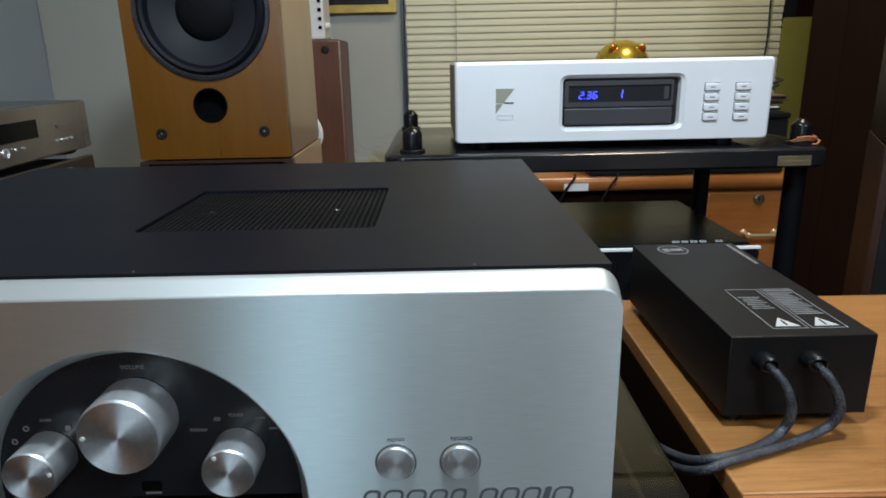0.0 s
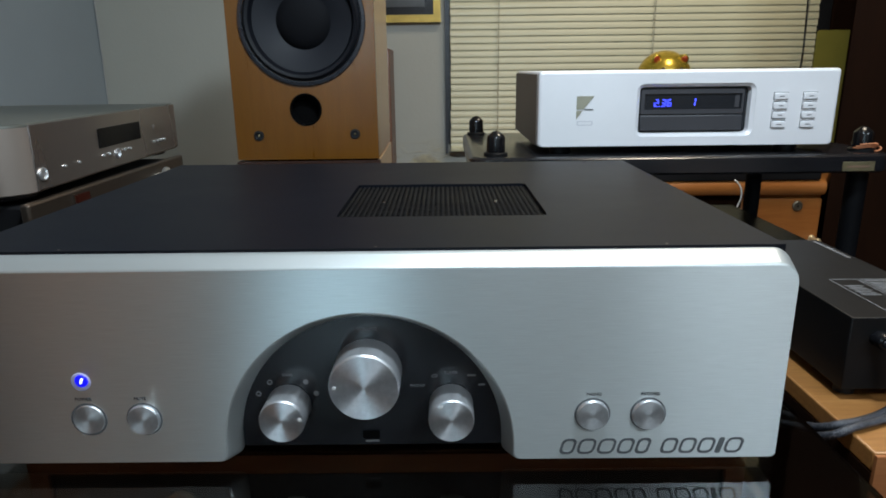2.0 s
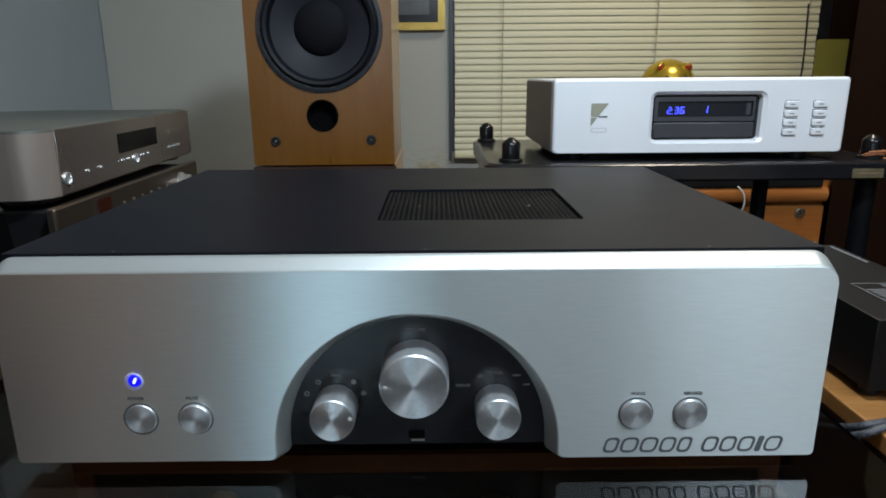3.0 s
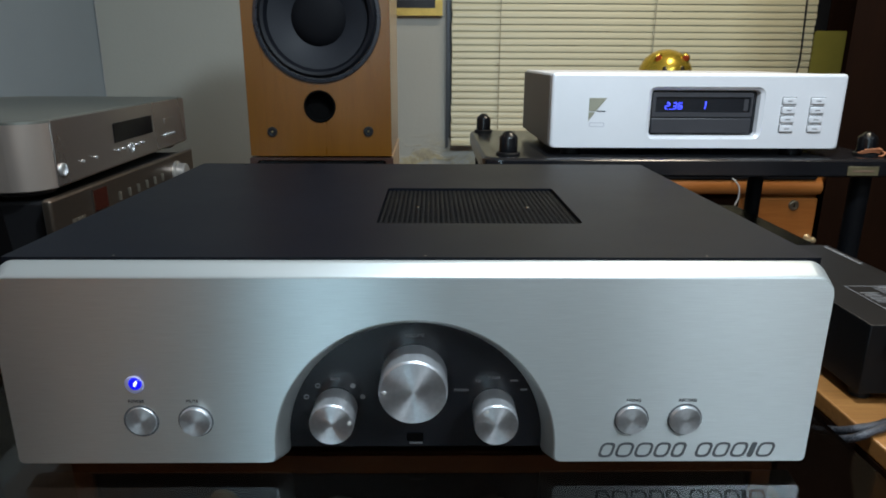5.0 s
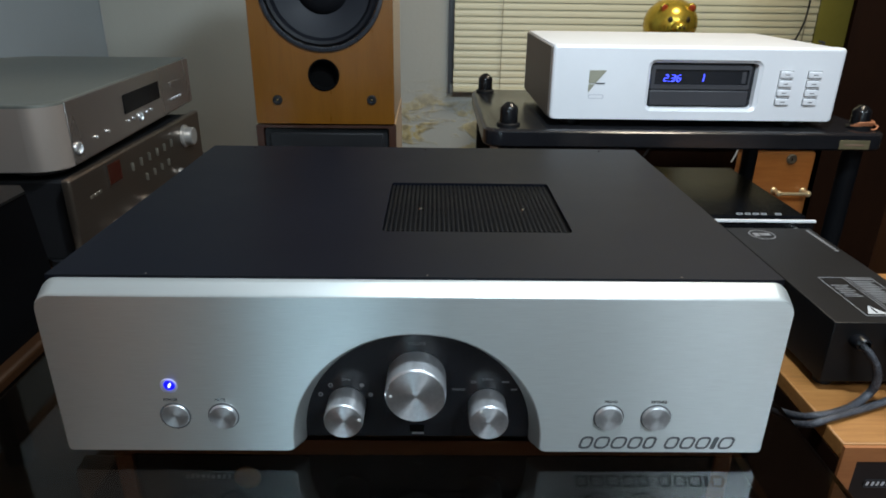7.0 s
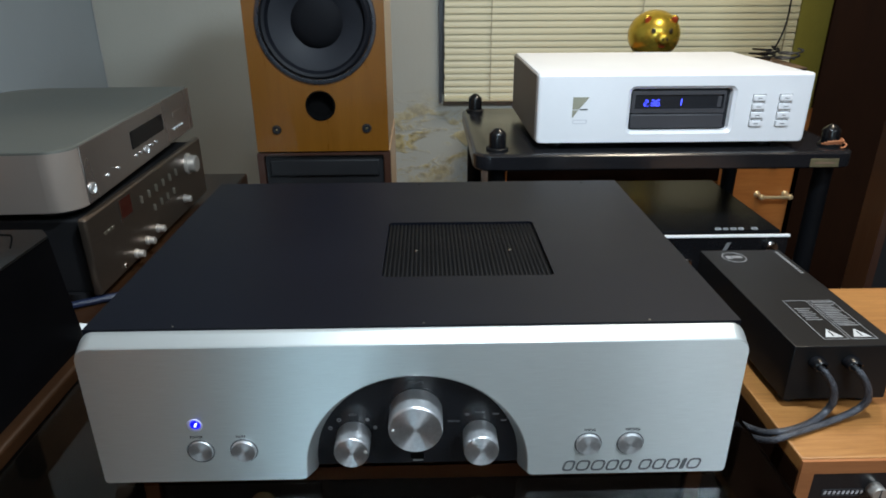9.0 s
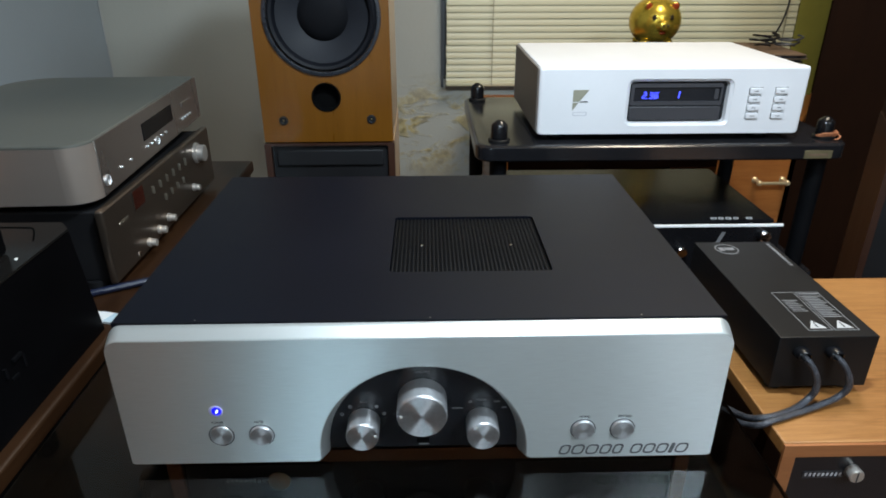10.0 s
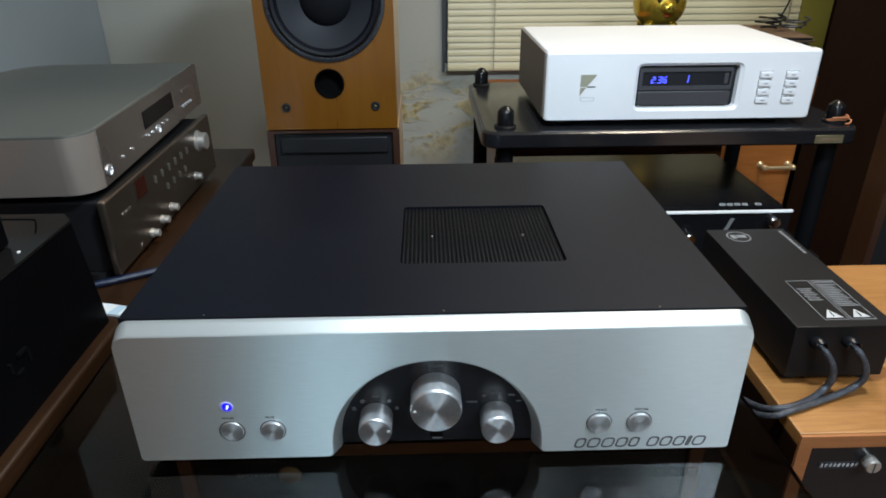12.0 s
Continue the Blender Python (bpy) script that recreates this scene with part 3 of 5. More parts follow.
wr = thing("small_round_speaker", "small white round speaker with a black cone", "speaker", (-0.205, 1.05, 0.0), place=settled((-0.195, 1.05, 0), (-0.186, 1.28, 0), (1.15, 1.1, 1.055)))
part("stand", lathe([(0.05, 0.0), (0.05, 0.01), (0.012, 0.014), (0.012, 0.72), (0.0, 0.722)], (-0.195, 1.05, 0.0), "Z", 24), M_WHITE, wr)
part("shell", lathe([(0, -0.05), (0.035, -0.045), (0.055, -0.02), (0.060, 0.0), (0.056, 0.006), (0.046, 0.004)], (-0.195, 1.04, 0.780), "-Y", 36, caps=False), M_WHITE, wr)
part("cone", lathe([(0.046, 0.0045), (0.02, -0.012), (0, -0.010)], (-0.195, 1.04, 0.780), "-Y", 36, caps=False), M_CAP, wr)


# ---- loudspeakers ----
def bookshelf_speaker(side):
    """Built with its front lower edge's middle at the world's origin."""
    sp = thing("bookshelf_speaker", "orange cherry-veneer loudspeaker with a black woofer", "speaker", group="upper loudspeakers", place=settled((0, 0, 0), (0, 0, 0), 1.035))
    w, d, h = 0.099, 0.228, 0.455
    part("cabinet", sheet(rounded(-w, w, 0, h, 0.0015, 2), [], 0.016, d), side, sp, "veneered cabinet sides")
    part("baffle", sheet(rounded(-w, w, 0, h, 0.002, 2), [circle(0.002, 0.185, 0.0785, 56), circle(0.0005, 0.0685, 0.0198, 40), circle(0.0, 0.365, 0.043, 40)], 0.0, 0.0158), M_SPEAKER_WOOD, sp)
    wc = (0.002, 0.0, 0.185)
    part("driver_ring", lathe([(0.0792, -0.004), (0.0792, 0.0022), (0.0808, 0.0036), (0.0846, 0.0028), (0.0858, 0.0004)], wc, "-Y", 64, caps=False), M_RING, sp, "glossy lacquered rim of the woofer")
    part("surround", lathe([(0.0796, -0.003), (0.0782, 0.0030), (0.0745, 0.0064), (0.0705, 0.0050), (0.0680, 0.0000), (0.0668, -0.0030)], wc, "-Y", 64, caps=False), M_RUBBER, sp)
    part("cone", lathe([(0.0672, -0.0028), (0.060, -0.0050), (0.048, -0.0095), (0.0365, -0.0148)], wc, "-Y", 64, caps=False), M_CONE, sp, "dark grey paper woofer cone")
    part("dust_cap", lathe([(0.0370, -0.0146), (0.0330, -0.0105), (0.0240, -0.0068), (0.0120, -0.0048), (0, -0.0042)], wc, "-Y", 48, caps=False), M_CAP, sp)
    part("port", lathe([(0.0222, 0.0002), (0.0214, 0.0016), (0.0196, 0.001), (0.0192, -0.008), (0.0192, -0.013), (0.0, -0.0131)], (0.0005, 0, 0.0685), "-Y", 48, caps=False), M_DARK, sp, "black round bass port")
    part("tweeter", lathe([(0.045, 0.0005), (0.043, 0.004), (0.022, 0.002), (0.014, 0.003), (0.008, 0.007), (0, 0.008)], (0.0, 0, 0.365), "-Y", 40), M_RUBBER, sp)
    for x, z in ((-0.067, 0.0335), (0.067, 0.0345)):
        cup = part("grille_socket", lathe([(0.0070, 0.0002), (0.0065, 0.0018), (0.0045, 0.0020), (0.0032, 0.0004), (0, 0.0003)], (x, 0, z), "-Y", 24, caps=False), M_BLACK_PLASTIC, sp)
        part("pin", lathe([(0.0015, 0.0004), (0.0012, 0.0016), (0, 0.002)], (x, 0, z), "-Y", 10), M_BRASS, cup)
    return sp


def stand_speaker(side):
    """The lower box: a wooden surround with a recessed black grille."""
    sp = thing("floor_speaker", "brown wooden speaker cabinet with a black cloth grille", "speaker", group="lower loudspeakers", place=settled((0, 0, 0), (0, 0, 0), (1.035, 1.035, 1.0)))
    w, d, h = 0.101, 0.240, 0.855
    part("cabinet", box(-w + 0.001, w - 0.001, 0.014, d, 0, h, 0.001), side, sp, "veneered cabinet sides")
    part("surround", sheet(rounded(-w, w, 0, h, 0.002, 2), [rounded(-w + 0.010, w - 0.010, 0.02, h - 0.004, 0.004, 3)], 0.0, 0.0138), M_LOW_WOOD, sp)
    part("grille", sheet(rounded(-w + 0.011, w - 0.011, 0.021, h - 0.006, 0.004, 3), [], 0.006, 0.0136), M_BLACK_PLASTIC, sp, "black cloth grille")
    part("grille_bar", box(-w + 0.018, w - 0.018, 0.0015, 0.0058, h - 0.038, h - 0.012, 0.002), M_BLACK_PLASTIC, sp)
    return sp


# Matching pair: left sides coloured as lit, right sides as shaded.
for x, y, turn, side in ((-0.153, 0.6175, 0.6, M_LIT_SIDE_WOOD), (0.852, 0.553, -28, M_LOW_WOOD)):
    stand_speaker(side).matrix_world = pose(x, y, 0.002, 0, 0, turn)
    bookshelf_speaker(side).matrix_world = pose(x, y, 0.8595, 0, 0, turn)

# ---- dark wardrobe and desk behind the rack ----
ward = thing("wardrobe", "dark brown wooden wardrobe standing askew in the corner", "wardrobe", (0, 0, 0))
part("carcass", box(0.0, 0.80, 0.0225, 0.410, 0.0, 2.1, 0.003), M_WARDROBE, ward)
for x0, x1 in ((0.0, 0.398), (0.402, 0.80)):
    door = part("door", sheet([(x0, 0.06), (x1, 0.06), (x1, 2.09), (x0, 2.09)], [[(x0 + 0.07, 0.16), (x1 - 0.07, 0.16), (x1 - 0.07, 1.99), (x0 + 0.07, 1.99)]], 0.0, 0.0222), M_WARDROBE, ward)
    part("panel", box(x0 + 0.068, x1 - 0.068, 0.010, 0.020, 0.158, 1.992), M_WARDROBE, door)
ward.matrix_world = pose(1.02, 1.30, 0.0, 0, 0, -33.0)

DESK = settled((0.7535, 0.971, 0.612), (0.963, 1.285, 0.547), (1.2, 1.15, 1.2))
DESK_STUFF = settled((0.487, 1.130, 1.0155), (0.624, 1.440, 1.022), 1.22)
desk = thing("writing_desk", "orange-brown wooden desk with a rounded front edge and drawers", "desk", (0.5, 1.2, 0), place=DESK)
levels = []
for k in range(9):
    a = radians(-90 + 180 * k / 8)
    y = 0.985 + 0.012 * (1 - math.cos(a))
    levels.append([(0.10, y, 0.7245 + 0.016 * math.sin(a)), (0.797, y, 0.7245 + 0.016 * math.sin(a)), (1.040, 1.370, 0.7245 + 0.016 * math.sin(a)), (0.10, 1.370, 0.7245 + 0.016 * math.sin(a))])
part("desktop", loft(levels), M_DESK, desk)
part("side_panel", box(0.11, 0.14, 1.01, 1.36, 0.157, 0.7080), M_DESK, desk)
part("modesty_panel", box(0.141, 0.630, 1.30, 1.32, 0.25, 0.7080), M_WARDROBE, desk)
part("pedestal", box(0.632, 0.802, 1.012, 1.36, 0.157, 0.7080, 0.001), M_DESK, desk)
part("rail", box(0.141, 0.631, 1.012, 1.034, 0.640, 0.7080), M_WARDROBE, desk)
for z0, z1, lock in ((0.495, 0.700, True), (0.330, 0.489, False), (0.170, 0.324, False)):
    drawer = part("drawer_front", box(0.638, 0.798, 0.996, 1.0115, z0, z1, 0.004, 3), M_DESK, desk)
    hz = z1 - 0.088
    part("handle", tube([(0.724, 0.971, hz), (0.742, 0.9705, hz), (0.765, 0.9705, hz), (0.783, 0.971, hz)], 0.0038, 10), M_HANDLE, drawer, "brass grip of the drawer handle")
    for x in (0.721, 0.786):
        part("handle_post", lathe([(0.008, 0.0), (0.0050, 0.004), (0.0045, 0.016), (0.0064, 0.021), (0.0066, 0.026), (0.0040, 0.030), (0, 0.031)], (x, 0.9955, hz), "-Y", 16), M_HANDLE, drawer, "brass handle mount")
    if lock:
        part("lock", lathe([(0.0115, 0.0), (0.011, 0.003), (0.008, 0.0045), (0.0078, 0.003), (0, 0.003)], (0.745, 0.9955, 0.685), "-Y", 24), M_LOCK, drawer, "round metal drawer lock")
        part("keyhole", box(0.744, 0.746, 0.9915, 0.9926, 0.682, 0.688), M_DARK, drawer)
tag = thing("paper_tag", "small white paper label on the desk edge", "label", (0.36, 0.98, 0.722), place=DESK)
part("sheet", box(0.335, 0.385, 0.9835, 0.9848, 0.712, 0.727), M_PAPER, tag)
wire = thing("white_wire", "thin white wire hanging over the desk edge", "cable", (0.615, 0.98, 0.70), place=DESK)
part("lead", tube([(0.600, 1.00, 0.7445), (0.602, 0.982, 0.7425), (0.612, 0.977, 0.7275), (0.614, 0.978, 0.705), (0.606, 0.980, 0.680)], 0.0016, 8), M_WHITE, wire)
for x in (0.345, 0.432):
    blk = thing("black_wire", "thin black cable crossing the desk edge", "cable", (x, 0.97, 0.7), place=DESK)
    part("lead", tube([(x + 0.012, 0.990, 0.7445), (x + 0.010, 0.979, 0.7405), (x - 0.004, 0.978, 0.7205), (x - 0.02, 0.980, 0.690)], 0.0025, 8), M_BLACK_PLASTIC, blk)

# things on the desk behind the silver player
store = thing("storage_box", "low black storage box on the desk", "box", (0.6, 1.18, 0.748), place=DESK_STUFF)
part("body", box(0.405, 0.795, 1.018, 1.34, 0.7533, 0.860, 0.004), M_BLACK_PLASTIC, store)
part("lid", box(0.402, 0.797, 1.015, 1.344, 0.8605, 0.872, 0.004), M_BLACK_PLASTIC, store)
stand = thing("figure_stand", "small dark block under the piggy bank", "stand", (0.48, 1.13, 0.872), place=DESK_STUFF)
part("block", box(0.418, 0.540, 1.080, 1.19, 0.8725, 0.9105, 0.003), M_BLACK_PLASTIC, stand)
binder = thing("card_folder", "large olive-yellow card folder standing against the wall", "folder", (1.22, 1.72, 0.7016))
part("cover", sheet(rounded(1.168, 1.262, 0.7016, 1.084, 0.003, 2), [], 1.716, 1.718), M_YELLOW, binder)
part("back_cover", sheet(rounded(1.170, 1.262, 0.7016, 1.082, 0.003, 2), [], 1.726, 1.728), M_YELLOW, binder)
part("pages", sheet(rounded(1.174, 1.258, 0.7020, 1.078, 0.002, 2), [], 1.7184, 1.7256), M_CARD, binder)

rng = random.Random(7)
z = 0.8725
for k in range(8):
    t = rng.uniform(0.003, 0.0055)
    book = thing("magazine", "thin worn magazine in a loose pile", "magazine", (0.70, 1.18, z), "magazine pile", place=DESK_STUFF)
    m = pose((0.705 if k < 5 else 0.735) + rng.uniform(-0.012, 0.008), 1.125, 0, 0, 0, rng.uniform(-8, 6))
    bm = box(-0.085, 0.085 if k < 5 else 0.060, -0.085, 0.11, z, z + t, 0.0008)
    bmesh.ops.transform(bm, matrix=m, verts=bm.verts)
    part("cover", bm, [M_CARD, M_BLACK_PLASTIC, M_PAPER, M_CARD, M_BLACK_PLASTIC, M_CARD, M_CD_GREY, M_CARD][k], book)
    z += t + 0.0004
for j, (cx, cy, rx, ry) in enumerate(((0.760, 1.185, 0.026, 0.024), (0.785, 1.12, 0.024, 0.018), (0.735, 1.12, 0.018, 0.02))):
    coil = thing("coiled_cable", "loop of thin black cable lying on magazines", "cable", (cx, cy, z), place=DESK_STUFF)
    loop = [(cx + rx * math.cos(a) + 0.0008 * k, cy + ry * math.sin(a), z + 0.0035 + 0.0011 * k + 0.004 * abs(math.sin(0.5 * a + j))) for k, a in ((k, k * 0.7) for k in range(20))]
    tail = [(0.815, 1.22, z + 0.03), (0.855, 1.27, z + 0.09), (0.872, 1.31, z + 0.24)] if j == 0 else []
    part("lead", tube(loop + tail, 0.0022, 7), [M_BLACK_PLASTIC, M_CD_GREY, M_BLACK_PLASTIC][j], coil)


def piggy_bank():
    """One plain glazed figure, painted ears and nose."""
    bm = bmesh.new()

    def blob(at, size, mat, turn=(0, 0, 0), u=28, v=18):
        r = bmesh.ops.create_uvsphere(bm, u_segments=u, v_segments=v, radius=1.0)
        m = Matrix.LocRotScale(at, Euler([radians(a) for a in turn]), size)
        bmesh.ops.transform(bm, matrix=m, verts=r["verts"])
        for f in {f for w in r["verts"] for f in w.link_faces}:
            f.material_index = mat

    c = Vector((0.487, 1.130, 0.9655))
    blob(c, (0.056, 0.058, 0.052), 0)
    blob(c + Vector((0.001, -0.053, -0.004)), (0.0165, 0.018, 0.0130), 0)
    blob(c + Vector((0.001, -0.0700, -0.004)), (0.0125, 0.0035, 0.0095), 0)
    for s in (-1, 1):
        blob(c + Vector((0.001 + 0.0045 * s, -0.0732, -0.004)), (0.0022, 0.0016, 0.0030), 2, u=10, v=8)
        blob(c + Vector((0.0275 * s, -0.0330, 0.0325)), (0.0110, 0.0055, 0.0120), 0, (30, 35 * s, 0))
        blob(c + Vector((0.0280 * s, -0.0368, 0.0325)), (0.0074, 0.0030, 0.0084), 1, (30, 35 * s, 0))
        blob(c + Vector((0.0185 * s, -0.0530, 0.0110)), (0.0052, 0.0035, 0.0064), 2, (0, 0, 20 * s), 12, 10)
        for y in (-0.026, 0.026):
            blob(c + Vector((0.026 * s, y, -0.0445)), (0.011, 0.012, 0.0100), 0, u=16, v=10)
    blob(c + Vector((0.001, -0.0570, -0.0200)), (0.0075, 0.0035, 0.0024), 1, u=12, v=8)
    bmesh.ops.transform(bm, matrix=DESK_STUFF, verts=bm.verts)
    ob = part("piggy_bank", bm, [M_GOLD, M_PIG_RED, M_PIG_DARK], smooth=60)
    return tagged(ob, "shiny gold piggy bank with red ears", "piggy bank")


piggy_bank()

# ---- hi-fi rack ----
RX0, RX1, RY0, RY1, RZ = 0.0800, 0.6650, 0.5620, 0.9270, 0.8655
rack = thing("hifi_rack", "black metal hi-fi rack with screw-on posts", "rack", (0.33, 0.66, 0.0))


def shelf_slab(z1, t, name):
    loops = []
    for inset, z in ((0.003, z1 - t), (0.0, z1 - t + 0.003), (0.0, z1 - 0.0040), (0.0002, z1 - 0.0033), (0.0038, z1 - 0.0004), (0.0052, z1)):
        loops.append([(u, v, z) for u, v in rounded(RX0 + inset, RX1 - inset, RY0 + inset, RY1 - inset, 0.026 - inset, 7)])
    return part(name, loft(loops), M_RACK, rack)


top_shelf = shelf_slab(RZ, 0.026, "top_shelf")
part("nameplate", box(0.592, 0.636, RY0 - 0.0016, RY0 - 0.0002, 0.8425, 0.8555, 0.0005), M_PLATE, top_shelf, "small dull gold nameplate")
part("name_mark", bar(0.614, 0.849, RY0 - 0.0017, 0.030, 0.003, 0.0004), M_CARD, top_shelf)
shelf_slab(0.6377, 0.024, "lower_shelf")
shelf_slab(0.300, 0.024, "bottom_shelf")
for x, y in ((0.1175, 0.592), (0.1045, 0.895), (0.6390, 0.600), (0.6320, 0.895)):
    post = part("post", lathe([(0.014, 0.0), (0.014, RZ + 0.0005), (0, RZ + 0.0006)], (x, y, 0.0), "Z", 24), M_GRILLE, rack)
    part("flange", lathe([(0.0170, 0.0), (0.0170, 0.003), (0.0154, 0.0042), (0.0, 0.0043)], (x, y, RZ + 0.0004), "Z", 28), M_BLACK_METAL, post)
    part("cap", lathe([(0.0130, 0.0), (0.0130, 0.020), (0.0121, 0.0222), (0.0101, 0.0242), (0.0060, 0.0280), (0.0033, 0.0294), (0, 0.0298)], (x, y, RZ + 0.0046), "Z", 28), M_CAP_BLACK, post, "glossy black cone-topped post cap")
band = thing("orange_band", "orange rubber cord wound round a rack post", "cord", (0.569, 0.535, RZ), place=settled((0.569, 0.535, RZ), (0.6390, 0.600, RZ), (1.1, 1.1, 1.0)))
for k in range(3):
    r = 0.0150 + 0.0010 * k
    a = [(0.569 + r * math.cos(radians(d)), 0.535 + r * math.sin(radians(d)), RZ + 0.0062 + 0.0022 * k + 0.0012 * math.sin(radians(3 * d))) for d in range(200 + 15 * k, 400 - 10 * k, 15)]
    part("turn", tube(a, 0.0012, 6), M_ORANGE, band)
part("loose_end", tube([(0.582, 0.5265, RZ + 0.008), (0.585, 0.521, RZ + 0.006), (0.580, 0.517, RZ + 0.0025), (0.574, 0.516, RZ + 0.0022)], 0.0012, 6), M_ORANGE, band)

# black power amplifier on the lower shelf
pamp = thing("power_amplifier", "glossy black power amplifier with a chrome front strip", "amplifier", (0.35, 0.66, 0.628), place=settled((0.554, 0.5275, 0.7264), (0.571, 0.5355, 0.742), 1.06))
part("body", box(0.135, 0.549, 0.546, 0.80, 0.636, 0.7265, 0.002), M_BLACK_GLOSS, pamp)
part("front_panel", box(0.130, 0.554, 0.530, 0.5455, 0.634, 0.7225, 0.002), M_BLACK_GLOSS, pamp)
part("chrome_strip", box(0.130, 0.554, 0.5275, 0.5320, 0.7228, 0.7264, 0.0006), M_STRIP, pamp, "bright chrome strip along the top edge")
for x, z in ((0.403, 0.684), (0.526, 0.709), (0.26, 0.690)):
    part("knob", lathe([(0.009, 0.0), (0.009, 0.010), (0.007, 0.012), (0, 0.012)], (x, 0.5295, z), "-Y", 24), M_CHROME, pamp, "small chrome knob")
for x in (0.15, 0.53):
    for y in (0.57, 0.78):
        part("foot", lathe([(0.012, 0), (0.012, 0.0085), (0, 0.0086)], (x, y, 0.6280), "Z", 20), M_BLACK_PLASTIC, pamp)
part("logo_bar", bar(0.462, 0.704, 0.5298, 0.006, 0.020, 0.0005, 0.004), M_DIM, pamp)
x = 0.452
for w in (0.009, 0.008, 0.009, 0.008, None, 0.009):
    if w:
        part("model_mark", sheet([(x, 0.549), (x + w, 0.549), (x + w + 0.002, 0.557), (x + 0.002, 0.557)], [[(x + 0.003, 0.5515), (x + w - 0.002, 0.5515), (x + w - 0.001, 0.5545), (x + 0.0035, 0.5545)]], 0.7266, 0.7269, "XY"), M_WHITE_INK, pamp)
    x += (w or 0.006) + 0.003

# ---- silver CD player ----
CX0, CX1, CY, CZ0, CZ1 = 0.154, 0.5295, 0.530, 0.8785, 0.9745
cd = thing("cd_player", "silver CD player with a blue digital display", "CD player", (0.34, 0.66, RZ), place=settled((0.34, 0.530, 0.868), (0.3790, 0.5850, RZ), (1.098, 1.1, 1.075)))
part("cover", box(CX0 + 0.002, CX1 - 0.002, CY + 0.0165, 0.788, CZ0, CZ1 - 0.001, 0.003), [M_CD], cd)
for x0, x1 in ((CX0, CX0 + 0.0018), (CX1 - 0.0018, CX1)):
    part("side_panel", box(x0 - 0.0004, x1 + 0.0004, CY + 0.017, 0.787, CZ0 + 0.001, CZ1 - 0.004, 0.0004), M_CD_SIDE, cd, "warm grey metal side")
HX0, HX1, HZ0, HZ1 = 0.2830, 0.4205, 0.8955, 0.9525
loops = []
R = 0.0038
for k in range(5):
    a = radians(90 * k / 4)
    y, d = CY + R * (1 - math.sin(a)), R * (1 - math.cos(a))
    loops.append((y, d))
front_outer = [[(u, y, v) for u, v in rounded(CX0 + d, CX1 - d, CZ0 + 0.2 * d, CZ1 - d, 0.0045, 4)] for y, d in [(CY + 0.016, 0.0)] + loops]
part("front_panel", loft(front_outer, True, False), M_CD, cd)
part("fascia", sheet(rounded(CX0 + R, CX1 - R, CZ0 + 0.2 * R, CZ1 - R, 0.0045, 4), [rounded(HX0 - 0.0055, HX1 + 0.0055, HZ0 - 0.0050, HZ1 + 0.0050, 0.0100, 6)], CY, CY + 0.0012), M_CD, cd)
part("display_bezel", loft([[(u, y, v) for u, v in rounded(HX0 - e, HX1 + e, HZ0 - 0.9 * e, HZ1 + 0.9 * e, 0.0045 + e, 6)] for y, e in ((CY + 0.0005, 0.0055), (CY + 0.0035, 0.0012), (CY + 0.0120, 0.0))], False, False), M_CD, cd)
part("display_back", sheet(rounded(HX0 - 0.001, HX1 + 0.001, HZ0 - 0.001, HZ1 + 0.001, 0.005, 6), [], CY + 0.0112, CY + 0.0125), M_BLACK_PANEL, cd)
part("display_window", sheet(rounded(0.2885, 0.4120, 0.9240, 0.9450, 0.0015, 2), [], CY + 0.0082, CY + 0.0110), M_BLACK_PANEL, cd)
part("display_surround", sheet(rounded(0.2845, 0.4140, 0.9190, 0.9500, 0.002, 2), [rounded(0.2890, 0.4115, 0.9245, 0.9445, 0.001, 2)], CY + 0.0060, CY + 0.0110), M_CD_GREY, cd)
part("disc_tray", box(0.2845, 0.4140, CY + 0.0050, CY + 0.0110, 0.8975, 0.9175, 0.0015), M_CD_GREY, cd, "dark grey disc tray front")
SEG = {"2": "abged", "3": "abgcd", "6": "afgedc", "1": "bc", "4": "fgbc"}


def digit(ch, x, z, s):
    """Seven-segment figure, leaning a little."""
    w, h, t = 0.0048 * s, 0.0086 * s, 0.00075 * s
    at = {"a": (0, h, 1), "g": (0, h / 2, 1), "d": (0, 0, 1), "b": (w / 2, 0.75 * h, 0), "c": (w / 2, 0.25 * h, 0), "f": (-w / 2, 0.75 * h, 0), "e": (-w / 2, 0.25 * h, 0)}
    bm = bmesh.new()
    for k in SEG[ch]:
        u, v, flat = at[k]
        hw, hh = (w / 2 - t * 0.6, t / 2) if flat else (t / 2, h / 4 - t * 0.5)
        lean = 0.14 * v
        box(x + u + lean - hw, x + u + lean + hw, CY + 0.0074, CY + 0.0080, z + v - hh, z + v + hh, bm=bm)
    return part("lit_digit", bm, M_DIGIT, cd, "glowing blue figure", smooth=0)


